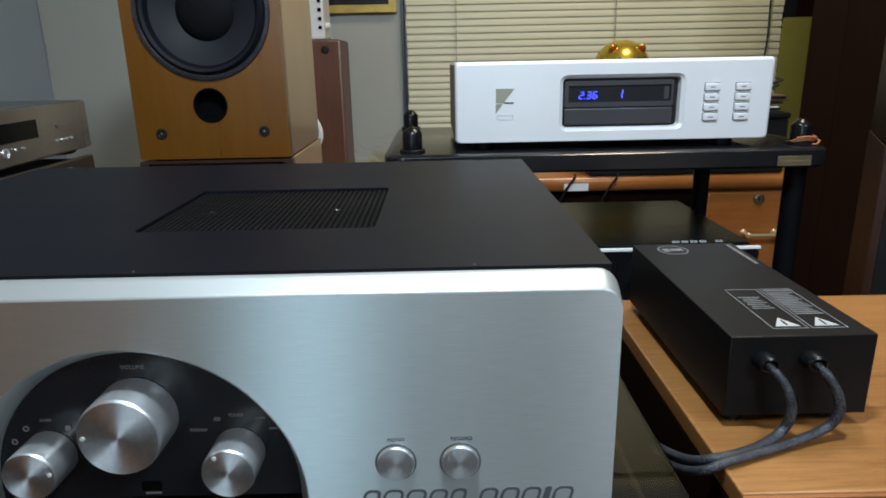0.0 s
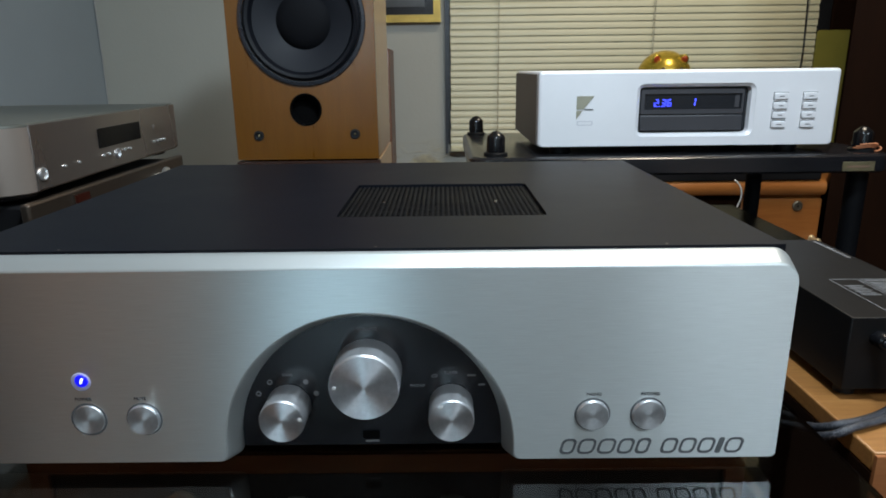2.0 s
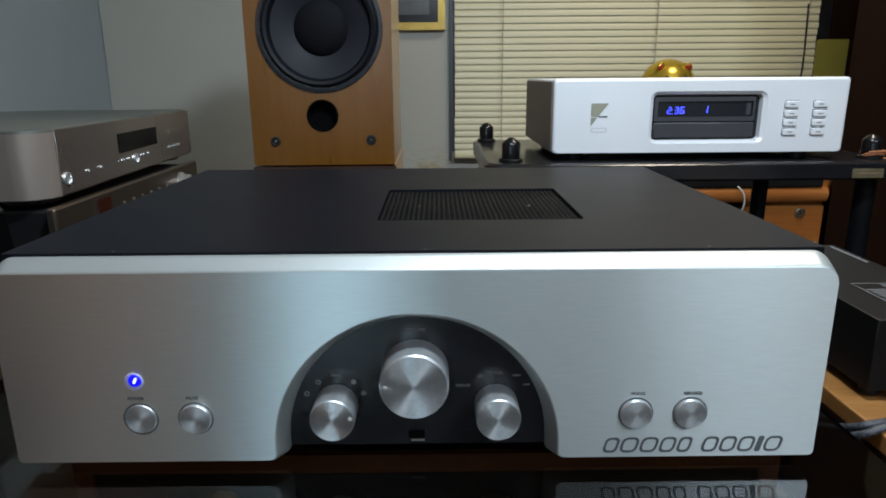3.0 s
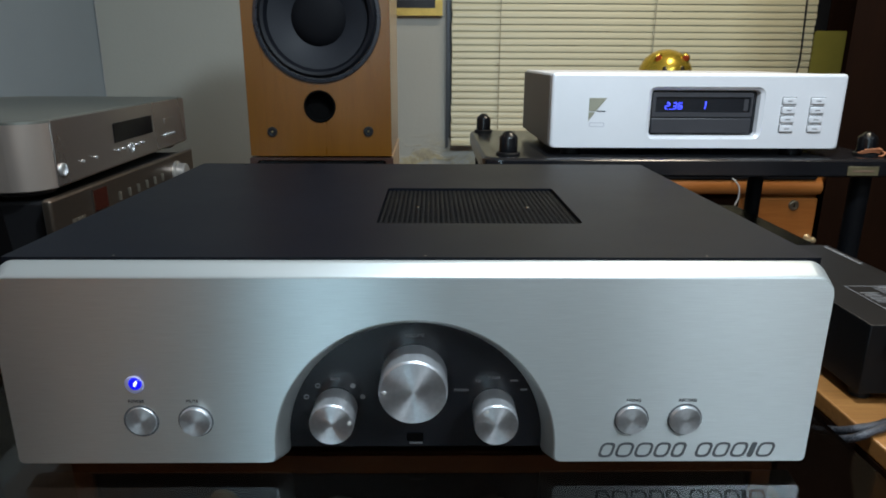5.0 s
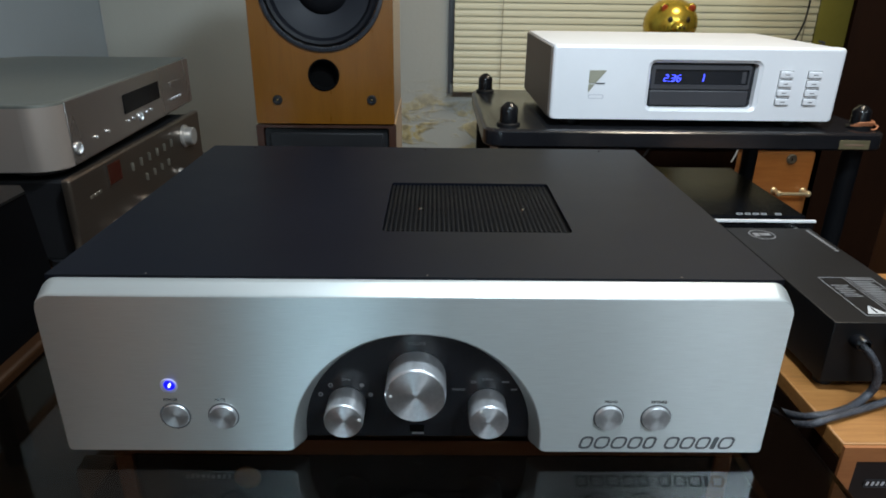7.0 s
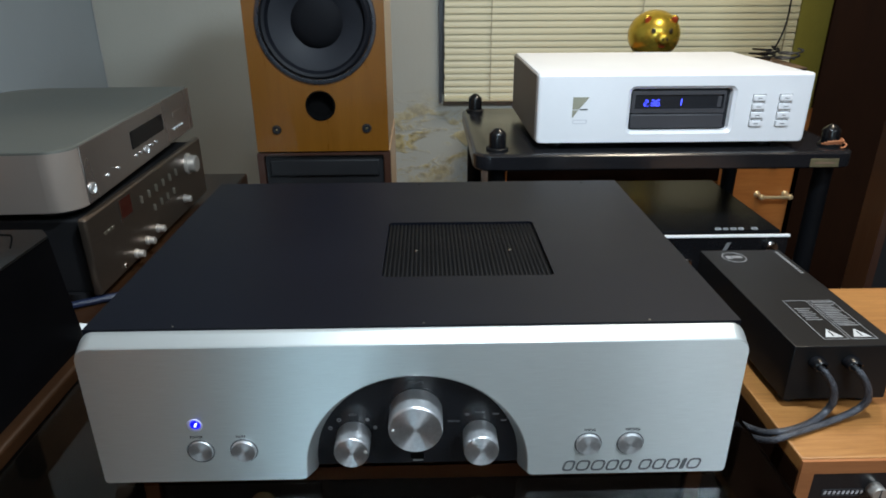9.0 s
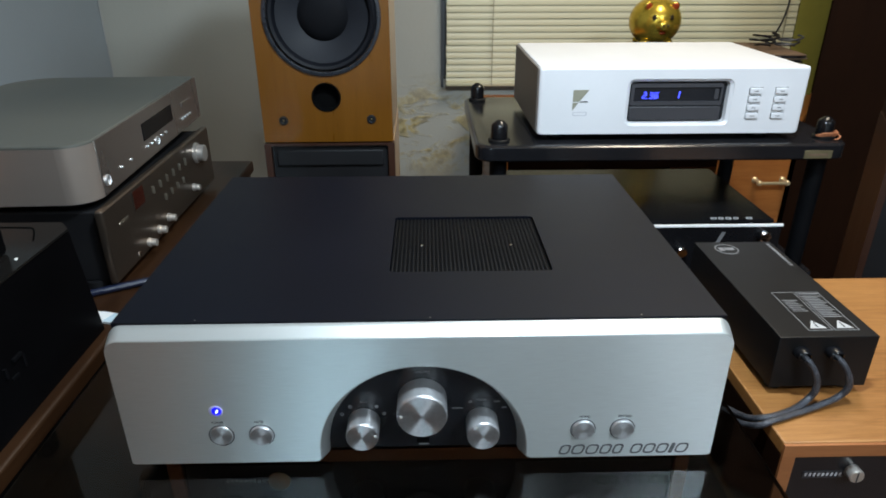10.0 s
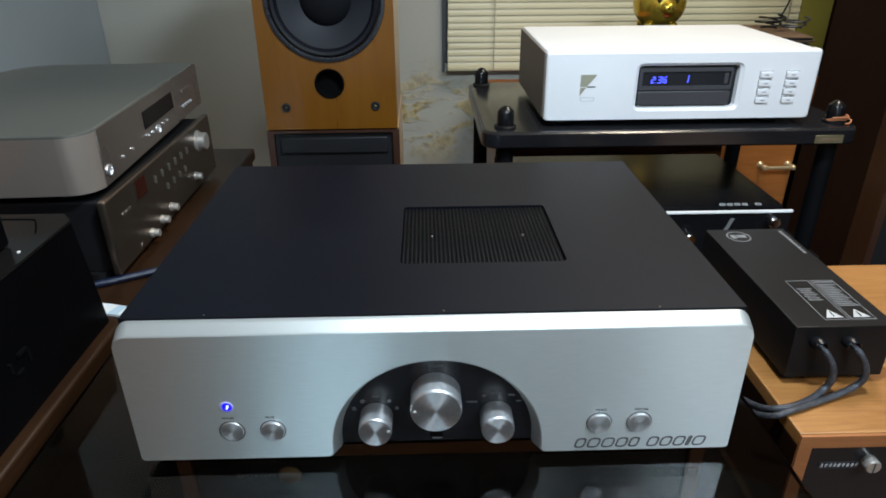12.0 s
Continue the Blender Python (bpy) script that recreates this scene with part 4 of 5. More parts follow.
for ch, x in (("2", 0.3040), ("3", 0.3130), ("6", 0.3205)):
    digit(ch, x, 0.9290, 0.92)
part("decimal_dot", box(0.3078, 0.3087, CY + 0.0074, CY + 0.0080, 0.9282, 0.9291), M_DIGIT, cd)
digit("1", 0.3500, 0.9290, 1.15)
part("disc_mark", sheet(rounded(0.4035, 0.4090, 0.9270, 0.9420, 0.001, 2), [], CY + 0.0076, CY + 0.0081), M_CD_GREY, cd)
for i, x in enumerate((0.4570, 0.4935)):
    for j in range(4):
        z = 0.9405 - 0.0118 * j
        b = part("button", box(x - 0.0085, x + 0.0085, CY - 0.0032, CY + 0.001, z - 0.0042, z + 0.0042, 0.0012), M_CD, cd, "small silver push button")
        part("button_gap", sheet(rounded(x - 0.0092, x + 0.0092, z - 0.0049, z + 0.0049, 0.001, 2), [rounded(x - 0.0086, x + 0.0086, z - 0.0043, z + 0.0043, 0.0006, 2)], CY - 0.0002, CY + 0.0004), M_INK, b)
        part("legend", bar(x, z - 0.0002, CY - 0.0033, 0.006, 0.0009, 0.0002), M_INK, b)
part("badge", sheet([(0.2020, 0.9265), (0.2020, 0.9430), (0.2240, 0.9430), (0.2110, 0.9265)], [], CY - 0.0008, CY - 0.0001), M_OLIVE, cd, "olive triangular emblem")
part("badge", sheet([(0.2020, 0.9140), (0.2020, 0.9250), (0.2100, 0.9250)], [], CY - 0.0008, CY - 0.0001), M_OLIVE, cd)
part("badge", bar(0.2175, 0.9262, CY - 0.0001, 0.011, 0.0014, 0.0006), M_INK, cd)
part("name_mark", sheet(rounded(0.2030, 0.2230, 0.9060, 0.9120, 0.0015, 2), [rounded(0.2045, 0.2215, 0.9072, 0.9108, 0.001, 2)], CY - 0.0004, CY - 0.0001), M_PALE_MARK, cd)
for x in (0.19, 0.49):
    for y in (0.57, 0.76):
        part("foot", lathe([(0.014, 0.0), (0.014, 0.0095), (0.0, 0.0102)], (x, y, RZ + 0.0005), "Z", 20), M_BLACK_PLASTIC, cd)

# ---- low bench with two wood-cased tuners, smoked glass shelf ----
bench = thing("low_bench", "dark wooden bench under the tuners", "bench", (0.2, 0.2, 0.0))
part("top", box(-0.315, 0.640, 0.02, 0.42, 0.575, 0.598, 0.003), M_WARDROBE, bench)
for x in (-0.29, 0.615):
    for y in (0.05, 0.39):
        part("leg", box(x - 0.02, x + 0.02, y - 0.02, y + 0.02, 0.0, 0.5745, 0.003), M_WARDROBE, bench)


def wood_tuner(x0, x1, name_x, logo):
    """An old receiver in a veneered case with a black glass front."""
    tn = thing("wood_cased_tuner", "vintage tuner in an oak veneer case with a black front", "tuner", ((x0 + x1) / 2, 0.2, 0.598), "wood-cased tuners")
    y0, y1, z0, z1 = 0.036, 0.350, 0.6065, 0.7425
    part("top_panel", box(x0, x1, y0 + 0.002, y1, z1 - 0.014, z1, 0.0015), M_OAK, tn)
    part("bottom_panel", box(x0, x1, y0 + 0.002, y1, z0, z0 + 0.012, 0.0015), M_OAK, tn)
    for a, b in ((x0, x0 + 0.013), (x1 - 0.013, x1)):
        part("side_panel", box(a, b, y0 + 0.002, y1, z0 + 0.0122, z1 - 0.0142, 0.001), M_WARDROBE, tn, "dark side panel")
    part("front_edging", sheet([(x0, z0), (x1, z0), (x1, z1 - 0.001), (x0, z1 - 0.001)], [[(x0 + 0.012, z0 + 0.012), (x1 - 0.012, z0 + 0.012), (x1 - 0.012, z1 - 0.014), (x0 + 0.012, z1 - 0.014)]], y0 - 0.001, y0 + 0.0018), M_OAK_EDGE, tn, "reddish wooden front edge")
    fp = part("front_panel", box(x0 + 0.0135, x1 - 0.0135, y0 + 0.004, y0 + 0.010, z0 + 0.0125, z1 - 0.0145), M_BLACK_PANEL, tn, "black glossy front panel")
    part("rear_panel", box(x0 + 0.0135, x1 - 0.0135, y1 - 0.008, y1 - 0.002, z0 + 0.0125, z1 - 0.0145), M_BLACK_PLASTIC, tn)
    part("name_bar", sheet(rounded(name_x - 0.0190, name_x + 0.0190, 0.6995, 0.7070, 0.001, 2), [rounded(name_x - 0.0184, name_x + 0.0184, 0.7001, 0.7064, 0.0008, 2)], y0 + 0.0034, y0 + 0.0039), M_CD_GREY, fp, "thin raised name frame")
    for k in range(9):
        part("name_mark", bar(name_x - 0.016 + 0.004 * k, 0.7032, y0 + 0.0039, 0.0020, 0.0034, 0.0005, 0.0004), M_PALE_MARK, fp)
    if logo:
        part("emblem", lathe([(0.010, 0), (0.010, 0.0015), (0.008, 0.0025), (0, 0.0025)], (name_x + 0.030, y0 + 0.0039, 0.7030), "-Y", 28), M_BRASS, fp, "round gold emblem")
    else:
        kn = part("knob", lathe([(0.0070, 0.0), (0.0070, 0.008), (0.0063, 0.0092), (0, 0.0092)], (name_x + 0.0255, y0 + 0.0038, 0.7075), "-Y", 32), M_OLD_KNOB, fp, "turned metal knob")
        part("knob_mark", bar(name_x + 0.0255, 0.7075, y0 - 0.0055, 0.0010, 0.0112, 0.0004), M_INK, kn)
    part("dial_window", box(x0 + 0.16, x1 - 0.08, y0 + 0.0030, y0 + 0.0039, 0.645, 0.690, 0.0003), M_BLACK_GLOSS, fp)
    for a in (x0 + 0.04, x1 - 0.04):
        for b in (0.09, 0.31):
            part("foot", lathe([(0.011, 0.0), (0.011, 0.008), (0, 0.0082)], (a, b, 0.5983), "Z", 16), M_BLACK_PLASTIC, tn)
    return tn


wood_tuner(-0.226, 0.236, -0.161, True)
wood_tuner(0.320, 0.651, 0.3655, False)

glass_shelf = thing("glass_shelf", "smoked glass shelf with polished edges under the amplifier", "shelf", (-0.02, 0.05, 0.748))
part("pane", box(-0.330, 0.2820, -0.40, 0.42, 0.7480, 0.7575, 0.0012), M_SMOKED, glass_shelf)
for x in (-0.30, 0.268):
    for y in (-0.38, 0.385):
        part("leg", lathe([(0.010, 0.0), (0.010, 0.7475), (0, 0.7476)], (x, y, 0.0002), "Z", 16), M_BLACK_METAL, glass_shelf)

# ---- integrated amplifier ----
GZ = 0.7575
amp = thing("integrated_amplifier", "large amplifier with a brushed silver front and black cover", "amplifier", (0, 0.16, GZ))
W, ZB, ZT, RA, ZC, PT = 0.2345, 0.7645, 0.8882, 0.0768, 0.7742, 0.0133


def face_outline(d, y):
    """The front plate's outline, drawn in by d, with the round-topped opening."""
    pts = []
    zb, ra = ZB + 0.25 * d, RA + d

    def corner(cx, cz, r, a0, a1, n=7):
        return [(cx + r * math.cos(radians(a0 + (a1 - a0) * k / n)), cz + r * math.sin(radians(a0 + (a1 - a0) * k / n))) for k in range(n + 1)]

    r, s, e = 0.0105, 0.004, 0.10 * d
    pts += corner(-ra - s, zb + s, s, 0, -90, 5)
    pts += corner(-W + e + 0.003, zb + 0.003, 0.003, -90, -180, 4)
    pts += corner(-W + e + r, ZT - d - r, r, 180, 90)
    pts += corner(W - e - r, ZT - d - r, r, 90, 0)
    pts += corner(W - e - 0.003, zb + 0.003, 0.003, 0, -90, 4)
    pts += corner(ra + s, zb + s, s, -90, -180, 5)
    pts += [(ra * math.cos(math.pi * k / 40), ZC + ra * math.sin(math.pi * k / 40)) for k in range(41)]
    return [(u, y, v) for u, v in pts]


steps = [(PT, 0.0), (0.0112, 0.0002), (0.0098, 0.0007), (0.0012, 0.0050), (0.0004, 0.0056), (0.0, 0.0064)]
plate = loft([face_outline(d, y) for y, d in steps])
bmesh.ops.recalc_face_normals(plate, faces=plate.faces)
# Faces turned away from the front take the painted-sheen material.
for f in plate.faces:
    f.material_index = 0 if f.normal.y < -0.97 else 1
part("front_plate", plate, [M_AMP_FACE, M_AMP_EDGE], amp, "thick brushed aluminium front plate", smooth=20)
BX, BY1, BZ1 = 0.2315, 0.3510, 0.8898
GX0, GX1, GY0, GY1 = -0.0285, 0.1130, 0.0925, 0.2170
cover = part("top_cover", sheet([(-BX, PT + 0.0004), (BX, PT + 0.0004), (BX, BY1), (-BX, BY1)], [rounded(GX0, GX1, GY0, GY1, 0.004, 3)], BZ1 - 0.0070, BZ1, "XY"), M_AMP_TOP, amp, "matt black steel top cover")
for s in (-1, 1):
    part("side_cover", box(min(s * BX, s * (BX - 0.0016)), max(s * BX, s * (BX - 0.0016)), PT + 0.0004, BY1, 0.7715, BZ1 - 0.0072), M_AMP_TOP, amp)
part("rear_panel", box(-BX + 0.002, BX - 0.002, BY1 - 0.003, BY1 - 0.001, 0.7715, BZ1 - 0.0072), M_AMP_TOP, amp)
part("base_plate", box(-BX + 0.002, BX - 0.002, PT + 0.0066, BY1 - 0.0035, 0.7700, 0.7713), M_BLACK_METAL, amp)
# Added black sheet: stands in for the shade inside, below the vent.
part("inner_shade_sheet", box(GX0 - 0.02, GX1 + 0.02, GY0 - 0.02, GY1 + 0.02, 0.868, 0.869), M_DARK, amp)
grille = part("vent_grille", sheet(rounded(GX0 - 0.002, GX1 + 0.002, GY0 - 0.002, GY1 + 0.002, 0.004, 3), [rounded(GX0 + 0.001, GX1 - 0.001, GY0 + 0.001, GY1 - 0.001, 0.004, 3)], BZ1 - 0.0100, BZ1 - 0.0072, "XY"), M_GRILLE, amp, "black slotted vent grille")
NB = 38
step = (GX1 - GX0 - 0.002) / NB
g0 = part("grille_bar", box(GX0 + 0.001, GX0 + 0.001 + step * 0.52, GY0 + 0.001, GY1 - 0.001, BZ1 - 0.0044, BZ1 - 0.0018, 0.0003, 1), M_GRILLE, grille)
for k in range(1, NB):
    shared("grille_bar", g0, grille, (k * step, 0, 0))
NC = 30
cstep = (GY1 - GY0 - 0.002) / NC
c0 = part("cross_bar", box(GX0 + 0.001, GX1 - 0.001, GY0 + 0.001, GY0 + 0.001 + cstep * 0.42, BZ1 - 0.0036, BZ1 - 0.0020), M_GRILLE, grille)
for k in range(1, NC):
    shared("cross_bar", c0, grille, (0, k * cstep, 0))
for x, y in ((-0.001, 0.150), (0.083, 0.150)):
    part("inner_screw", lathe([(0.0016, 0), (0.0013, 0.0009), (0, 0.0012)], (x, y, BZ1 - 0.0022), "Z", 10), M_CHROME, grille)
for x in (-0.170, 0.006, 0.167):
    part("cover_screw", lathe([(0.0007, 0), (0.0006, 0.0003), (0, 0.0004)], (x, 0.0165, BZ1), "Z", 14), M_BRASS_DULL, cover)
for x in (-0.185, 0.0, 0.19):
    part("cover_screw", lathe([(0.0015, 0), (0.0013, 0.0005), (0, 0.0007)], (x, 0.343, BZ1), "Z", 14), M_BLACK_METAL, cover)
PY = PT + 0.0004
panel = part("control_panel", box(-0.100, 0.100, PY, PY + 0.0052, 0.7680, 0.862), M_BLACK_PANEL, amp, "glossy black control panel")


def knob(x, z, r, y_face, mark):
    k = part("knob", lathe([(r * 1.0, 0.0), (r * 1.0, PY - y_face - 0.0016), (r * 0.985, PY - y_face - 0.0006), (r * 0.955, PY - y_face)], (x, PY - 0.0004, z), "-Y", 56), M_KNOB_SIDE, amp, "round machined aluminium knob")
    bm = lathe([(r * 0.955, 0.0), (r * 0.955, 0.0006), (0, 0.0006)], (0, 0, 0), "-Y", 56)
    face = part("knob_face", bm, M_KNOB_FACE, None)
    face.parent = k
    face.location = Vector((x, y_face - 0.0004, z)) - ORIGIN[k.name]
    a = radians(mark)
    part("pointer_dot", lathe([(0.0011, 0), (0.0011, 0.0004), (0, 0.0005)], (x + 0.82 * r * math.cos(a), y_face - 0.0009, z + 0.82 * r * math.sin(a)), "-Y", 10), M_WHITE, k)
    return k


knob(-0.0008, 0.8168, 0.0196, -0.0088, 178)
knob(-0.0480, 0.7952, 0.0129, -0.0062, 8)
knob(0.0470, 0.7946, 0.0129, -0.0062, 122)


def push_button(x, z, depth):
    b = part("push_button", lathe([(0.0092, -0.004), (0.0092, depth - 0.0008), (0.0086, depth)], (x, 0.0, z), "-Y", 40), M_KNOB_SIDE, amp, "round metal push button")
    f = part("button_face", lathe([(0.0086, 0.0), (0.0086, 0.0004), (0, 0.0004)], (0, 0, 0), "-Y", 40), M_BUTTON_FACE, None)
    f.parent = b
    f.location = Vector((x, -depth + 0.0001, z)) - ORIGIN[b.name]
    part("button_gap", lathe([(0.0102, -0.002), (0.0102, 0.0002), (0.0092, 0.0002)], (x, 0.0, z), "-Y", 40), M_ENGRAVED, b)


push_button(-0.1590, 0.7942, 0.0008)
push_button(-0.1275, 0.7942, 0.0022)
push_button(0.1270, 0.7945, 0.0022)
push_button(0.1585, 0.7945, 0.0022)
# Ring round the light, coloured with its spilled glow.
led = part("led_lens", lathe([(0.0056, 0.0001), (0.0050, 0.0007), (0.0030, 0.0010)], (-0.1602, 0.0, 0.8177), "-Y", 28), M_GLOW_COLLAR, amp, "collar tinted with the power light's lilac glow")
part("led_light", lathe([(0.0038, 0.0008), (0.0034, 0.0014), (0.0015, 0.0018), (0, 0.0019)], (-0.1594, 0.0, 0.8186), "-Y", 24), M_LED, led, "glowing blue power light")
core = lathe([(0.0012, 0.0017), (0.0009, 0.0021), (0, 0.0022)], (0, 0, 0), "-Y", 16)
bmesh.ops.transform(core, matrix=Matrix.Translation((-0.1590, 0.0, 0.8189)) @ Matrix.Rotation(radians(24), 4, "Y") @ Matrix.Diagonal((0.75, 1.0, 1.75, 1.0)), verts=core.verts)
part("led_core", core, M_LED_CORE, led)
UP = pose(0, 0, 0, 90, 0, 0)
for text, x in (("POWER", -0.1605), ("MUTE", -0.1285), ("MONO", 0.1275), ("RECORD", 0.1592)):
    letters("legend", text, 0.0027, Matrix.Translation((x, -0.0002, 0.8070)) @ UP, M_INK, amp)
letters("legend", "VOLUME", 0.0030, Matrix.Translation((-0.0005, PY - 0.0002, 0.8420)) @ UP, M_DIM, panel)
for text, x, z in (("PHONO", 0.0275, 0.8065), ("CD", 0.0375, 0.8125), ("TUNER", 0.0470, 0.8145)):
    letters("legend", text, 0.0024, Matrix.Translation((x, PY - 0.0002, z)) @ UP, M_DIM, panel)
letters("legend", "GAIN", 0.0024, Matrix.Translation((-0.0480, PY - 0.0002, 0.8140)) @ UP, M_DIM, panel)
for x, z, w in ((0.0590, 0.8128, 0.0048), (0.0650, 0.8068, 0.0040), (0.0, 0.7705, 0.0080)):
    part("legend_mark", bar(x, z, PY - 0.0001, w, 0.0011, 0.0003), M_DIM, panel)
for x, z in ((-0.0655, 0.8022), (-0.0585, 0.8095), (-0.0375, 0.8095), (-0.0318, 0.8022)):
    hole = [circle(x, z, 0.0010, 12)] if x < -0.05 else []
    part("gain_mark", sheet(circle(x, z, 0.0016, 16), hole, PY - 0.0004, PY - 0.0001), M_DIM, panel)
part("sensor_window", box(-0.0055, 0.0045, PY - 0.0008, PY - 0.0001, 0.7722, 0.7775, 0.0003), M_DARK, panel)
# the maker's name: a row of leaning plain shapes cut into the plate
x = 0.1085
for k, w in enumerate((0.0085, 0.0100, 0.0100, 0.0090, 0.0078, None, 0.0090, 0.0092, 0.0092, 0.0032, 0.0100)):
    if w is None:
        x += 0.0052
        continue
    z0, z1, lean, t = 0.7690, 0.7790, 0.0026, 0.0014
    shear = lambda loop: [(u + lean * (v - z0) / (z1 - z0), v) for u, v in loop]
    outer = shear(rounded(x, x + w, z0, z1, 0.35 * min(w, z1 - z0), 5))
    inner = shear(rounded(x + t, x + w - t, z0 + t, z1 - t, 0.0022, 5)) if w > 0.005 else None
    part("name_shape", sheet(outer, [inner] if inner else [], -0.0003, 0.0002), M_ENGRAVED, amp, smooth=0)
    x += w + 0.0015
for x in (-0.185, 0.185):
    for y in (0.05, 0.29):
        part("foot", lathe([(0.016, 0.0), (0.016, 0.0115), (0.0, 0.0122)], (x, y, GZ + 0.0003), "Z", 24), M_BLACK_PLASTIC, amp)

# ---- power supply box on the oak case ----
PZ = 0.737
psu = thing("power_supply_box", "black steel power supply box with printed warnings", "power supply", (0.36, 0.2, PZ), place=settled((0.3165, 0.100, 0.8150), (0.3370, 0.1070, 0.8085), (1.067, 1.075, 0.845)))
X0, X1, Y0, Y1, Z0, Z1 = 0.3165, 0.4060, 0.1000, 0.3030, 0.7475, 0.8150
part("case", box(X0, X1, Y0, Y1, Z0, Z1, 0.0010), M_BLACK_METAL, psu)
for x in (X0 + 0.012, X1 - 0.012):
    for y in (Y0 + 0.015, Y1 - 0.015):
        part("foot", lathe([(0.007, 0.0), (0.007, 0.0102), (0, 0.0104)], (x, y, PZ + 0.0003), "Z", 16), M_BLACK_PLASTIC, psu)


def flat(x0, x1, y0, y1):
    return sheet([(x0, y0), (x1, y0), (x1, y1), (x0, y1)], [], Z1 + 0.0001, Z1 + 0.0004, "XY")


for x0, x1 in ((0.3470, 0.3695), (0.3715, 0.3940)):
    part("label_border", sheet([(x0, 0.1105), (x1, 0.1105), (x1, 0.1810), (x0, 0.1810)], [[(x0 + 0.0007, 0.1112), (x1 - 0.0007, 0.1112), (x1 - 0.0007, 0.1803), (x0 + 0.0007, 0.1803)]], Z1 + 0.0001, Z1 + 0.0004, "XY"), M_MARK, psu)
    c = (x0 + x1) / 2
    tri = part("warning_triangle", sheet([(c - 0.0078, 0.1140), (c + 0.0078, 0.1140), (c, 0.1275)], [], Z1 + 0.0001, Z1 + 0.0004, "XY"), M_WHITE_INK, psu)
    part("warning_mark", sheet([(c - 0.0008, 0.1155), (c + 0.0008, 0.1155), (c + 0.0005, 0.1235), (c - 0.0005, 0.1235)], [], Z1 + 0.0005, Z1 + 0.0007, "XY"), M_BLACK_METAL, tri)
for k in range(7):
    part("text_bar", flat(0.3500 + 0.0014 * (k % 2), 0.3650 - 0.0016 * (k % 3), 0.1440 + 0.0034 * k, 0.1451 + 0.0034 * k), M_MARK, psu)
for k in range(13):
    part("text_bar", flat(0.3735, 0.3920 - 0.0015 * (k % 4), 0.1335 + 0.0032 * k, 0.1348 + 0.0032 * k), M_MARK, psu)
part("text_bar", flat(0.3735, 0.3925, 0.1765, 0.1785), M_MARK, psu)
part("emblem", sheet(circle(0.3460, 0.2830, 0.0130, 40), [circle(0.3460, 0.2830, 0.0117, 40)], Z1 + 0.0001, Z1 + 0.0004, "XY"), M_MARK, psu, "white printed ring emblem")
for k, (a, b) in enumerate(((-0.0085, -0.003), (-0.0020, 0.0085))):
    part("emblem_mark", flat(0.3460 + a, 0.3460 + b, 0.2785 + 0.002 * k, 0.2870), M_MARK, psu)
for k in range(11):
    part("text_bar", flat(0.3975, 0.4010, 0.2405 + 0.0052 * k, 0.2440 + 0.0052 * k), M_MARK, psu)
for gx, pts in ((0.3375, [(0.3375, 0.0972, 0.7961), (0.3432, 0.0902, 0.7872), (0.3484, 0.0860, 0.7742), (0.3498, 0.0842, 0.7588), (0.3460, 0.0842, 0.7464), (0.3315, 0.0763, 0.7414), (0.3118, 0.0674, 0.7414), (0.2987, 0.0656, 0.7399), (0.2903, 0.0730, 0.7316), (0.2865, 0.0935, 0.7186), (0.2856, 0.1307, 0.6984)]),
                (0.3665, [(0.3665, 0.0972, 0.7961), (0.3723, 0.0902, 0.7872), (0.3774, 0.0860, 0.7742), (0.3788, 0.0842, 0.7600), (0.3718, 0.0842, 0.7470), (0.3474, 0.0763, 0.7414), (0.3212, 0.0665, 0.7414), (0.3024, 0.0600, 0.7410), (0.2912, 0.0619, 0.7328), (0.2846, 0.0795, 0.7186), (0.2818, 0.1167, 0.6984)])):
    part("grommet", lathe([(0.0074, 0.0), (0.0074, 0.0035), (0.0062, 0.0080), (0.0046, 0.0090), (0.0042, 0.006)], (gx, Y0 - 0.0003, 0.7960), "-Y", 24), M_BLACK_GLOSS, psu)
    part("braided_cable", tube(pts, 0.0031, 14), M_BRAID, psu, "grey braided sleeve cable")

# ---- left table with its stack ----
TZ = 0.741
table = thing("side_table", "brown wooden side table", "table", (-0.6, 0.25, 0.0))
part("top", box(-0.990, -0.359, -0.45, 0.906, TZ - 0.024, TZ, 0.004, 3), M_TABLE, table)
for x in (-0.95, -0.385):
    for y in (-0.41, 0.87):
        part("leg", box(x - 0.022, x + 0.022, y - 0.022, y + 0.022, 0.0, TZ - 0.0245, 0.003), M_TABLE, table)

# vintage amplifier, its face to the right
va = thing("vintage_amplifier", "vintage amplifier with a bronze face and metal knobs", "amplifier", (-0.55, 0.5, TZ))
VX = -0.392
part("cabinet", box(-0.70, VX - 0.011, 0.352, 0.742, TZ + 0.009, 0.847, 0.003), M_BLACK_PLASTIC, va)
vf = part("faceplate", box(VX - 0.0105, VX, 0.338, 0.756, TZ + 0.011, 0.8515, 0.003, 3), M_BRONZE, va, "bronze brushed metal faceplate")
for y in (0.36, 0.69):
    for x in (-0.43, -0.62):
        part("foot", lathe([(0.014, 0), (0.014, 0.0088), (0, 0.009)], (x, y, TZ + 0.0003), "Z", 20), M_BLACK_PLASTIC, va)


def side_knob(y, z, r, length, name="knob"):
    part(name, lathe([(r * 1.25, 0.0), (r * 1.25, 0.003), (r, 0.0045), (r, length - 0.0015), (r * 0.9, length), (0, length)], (VX + 0.0001, y, z), "X", 32), M_OLD_KNOB, vf, "turned metal knob")


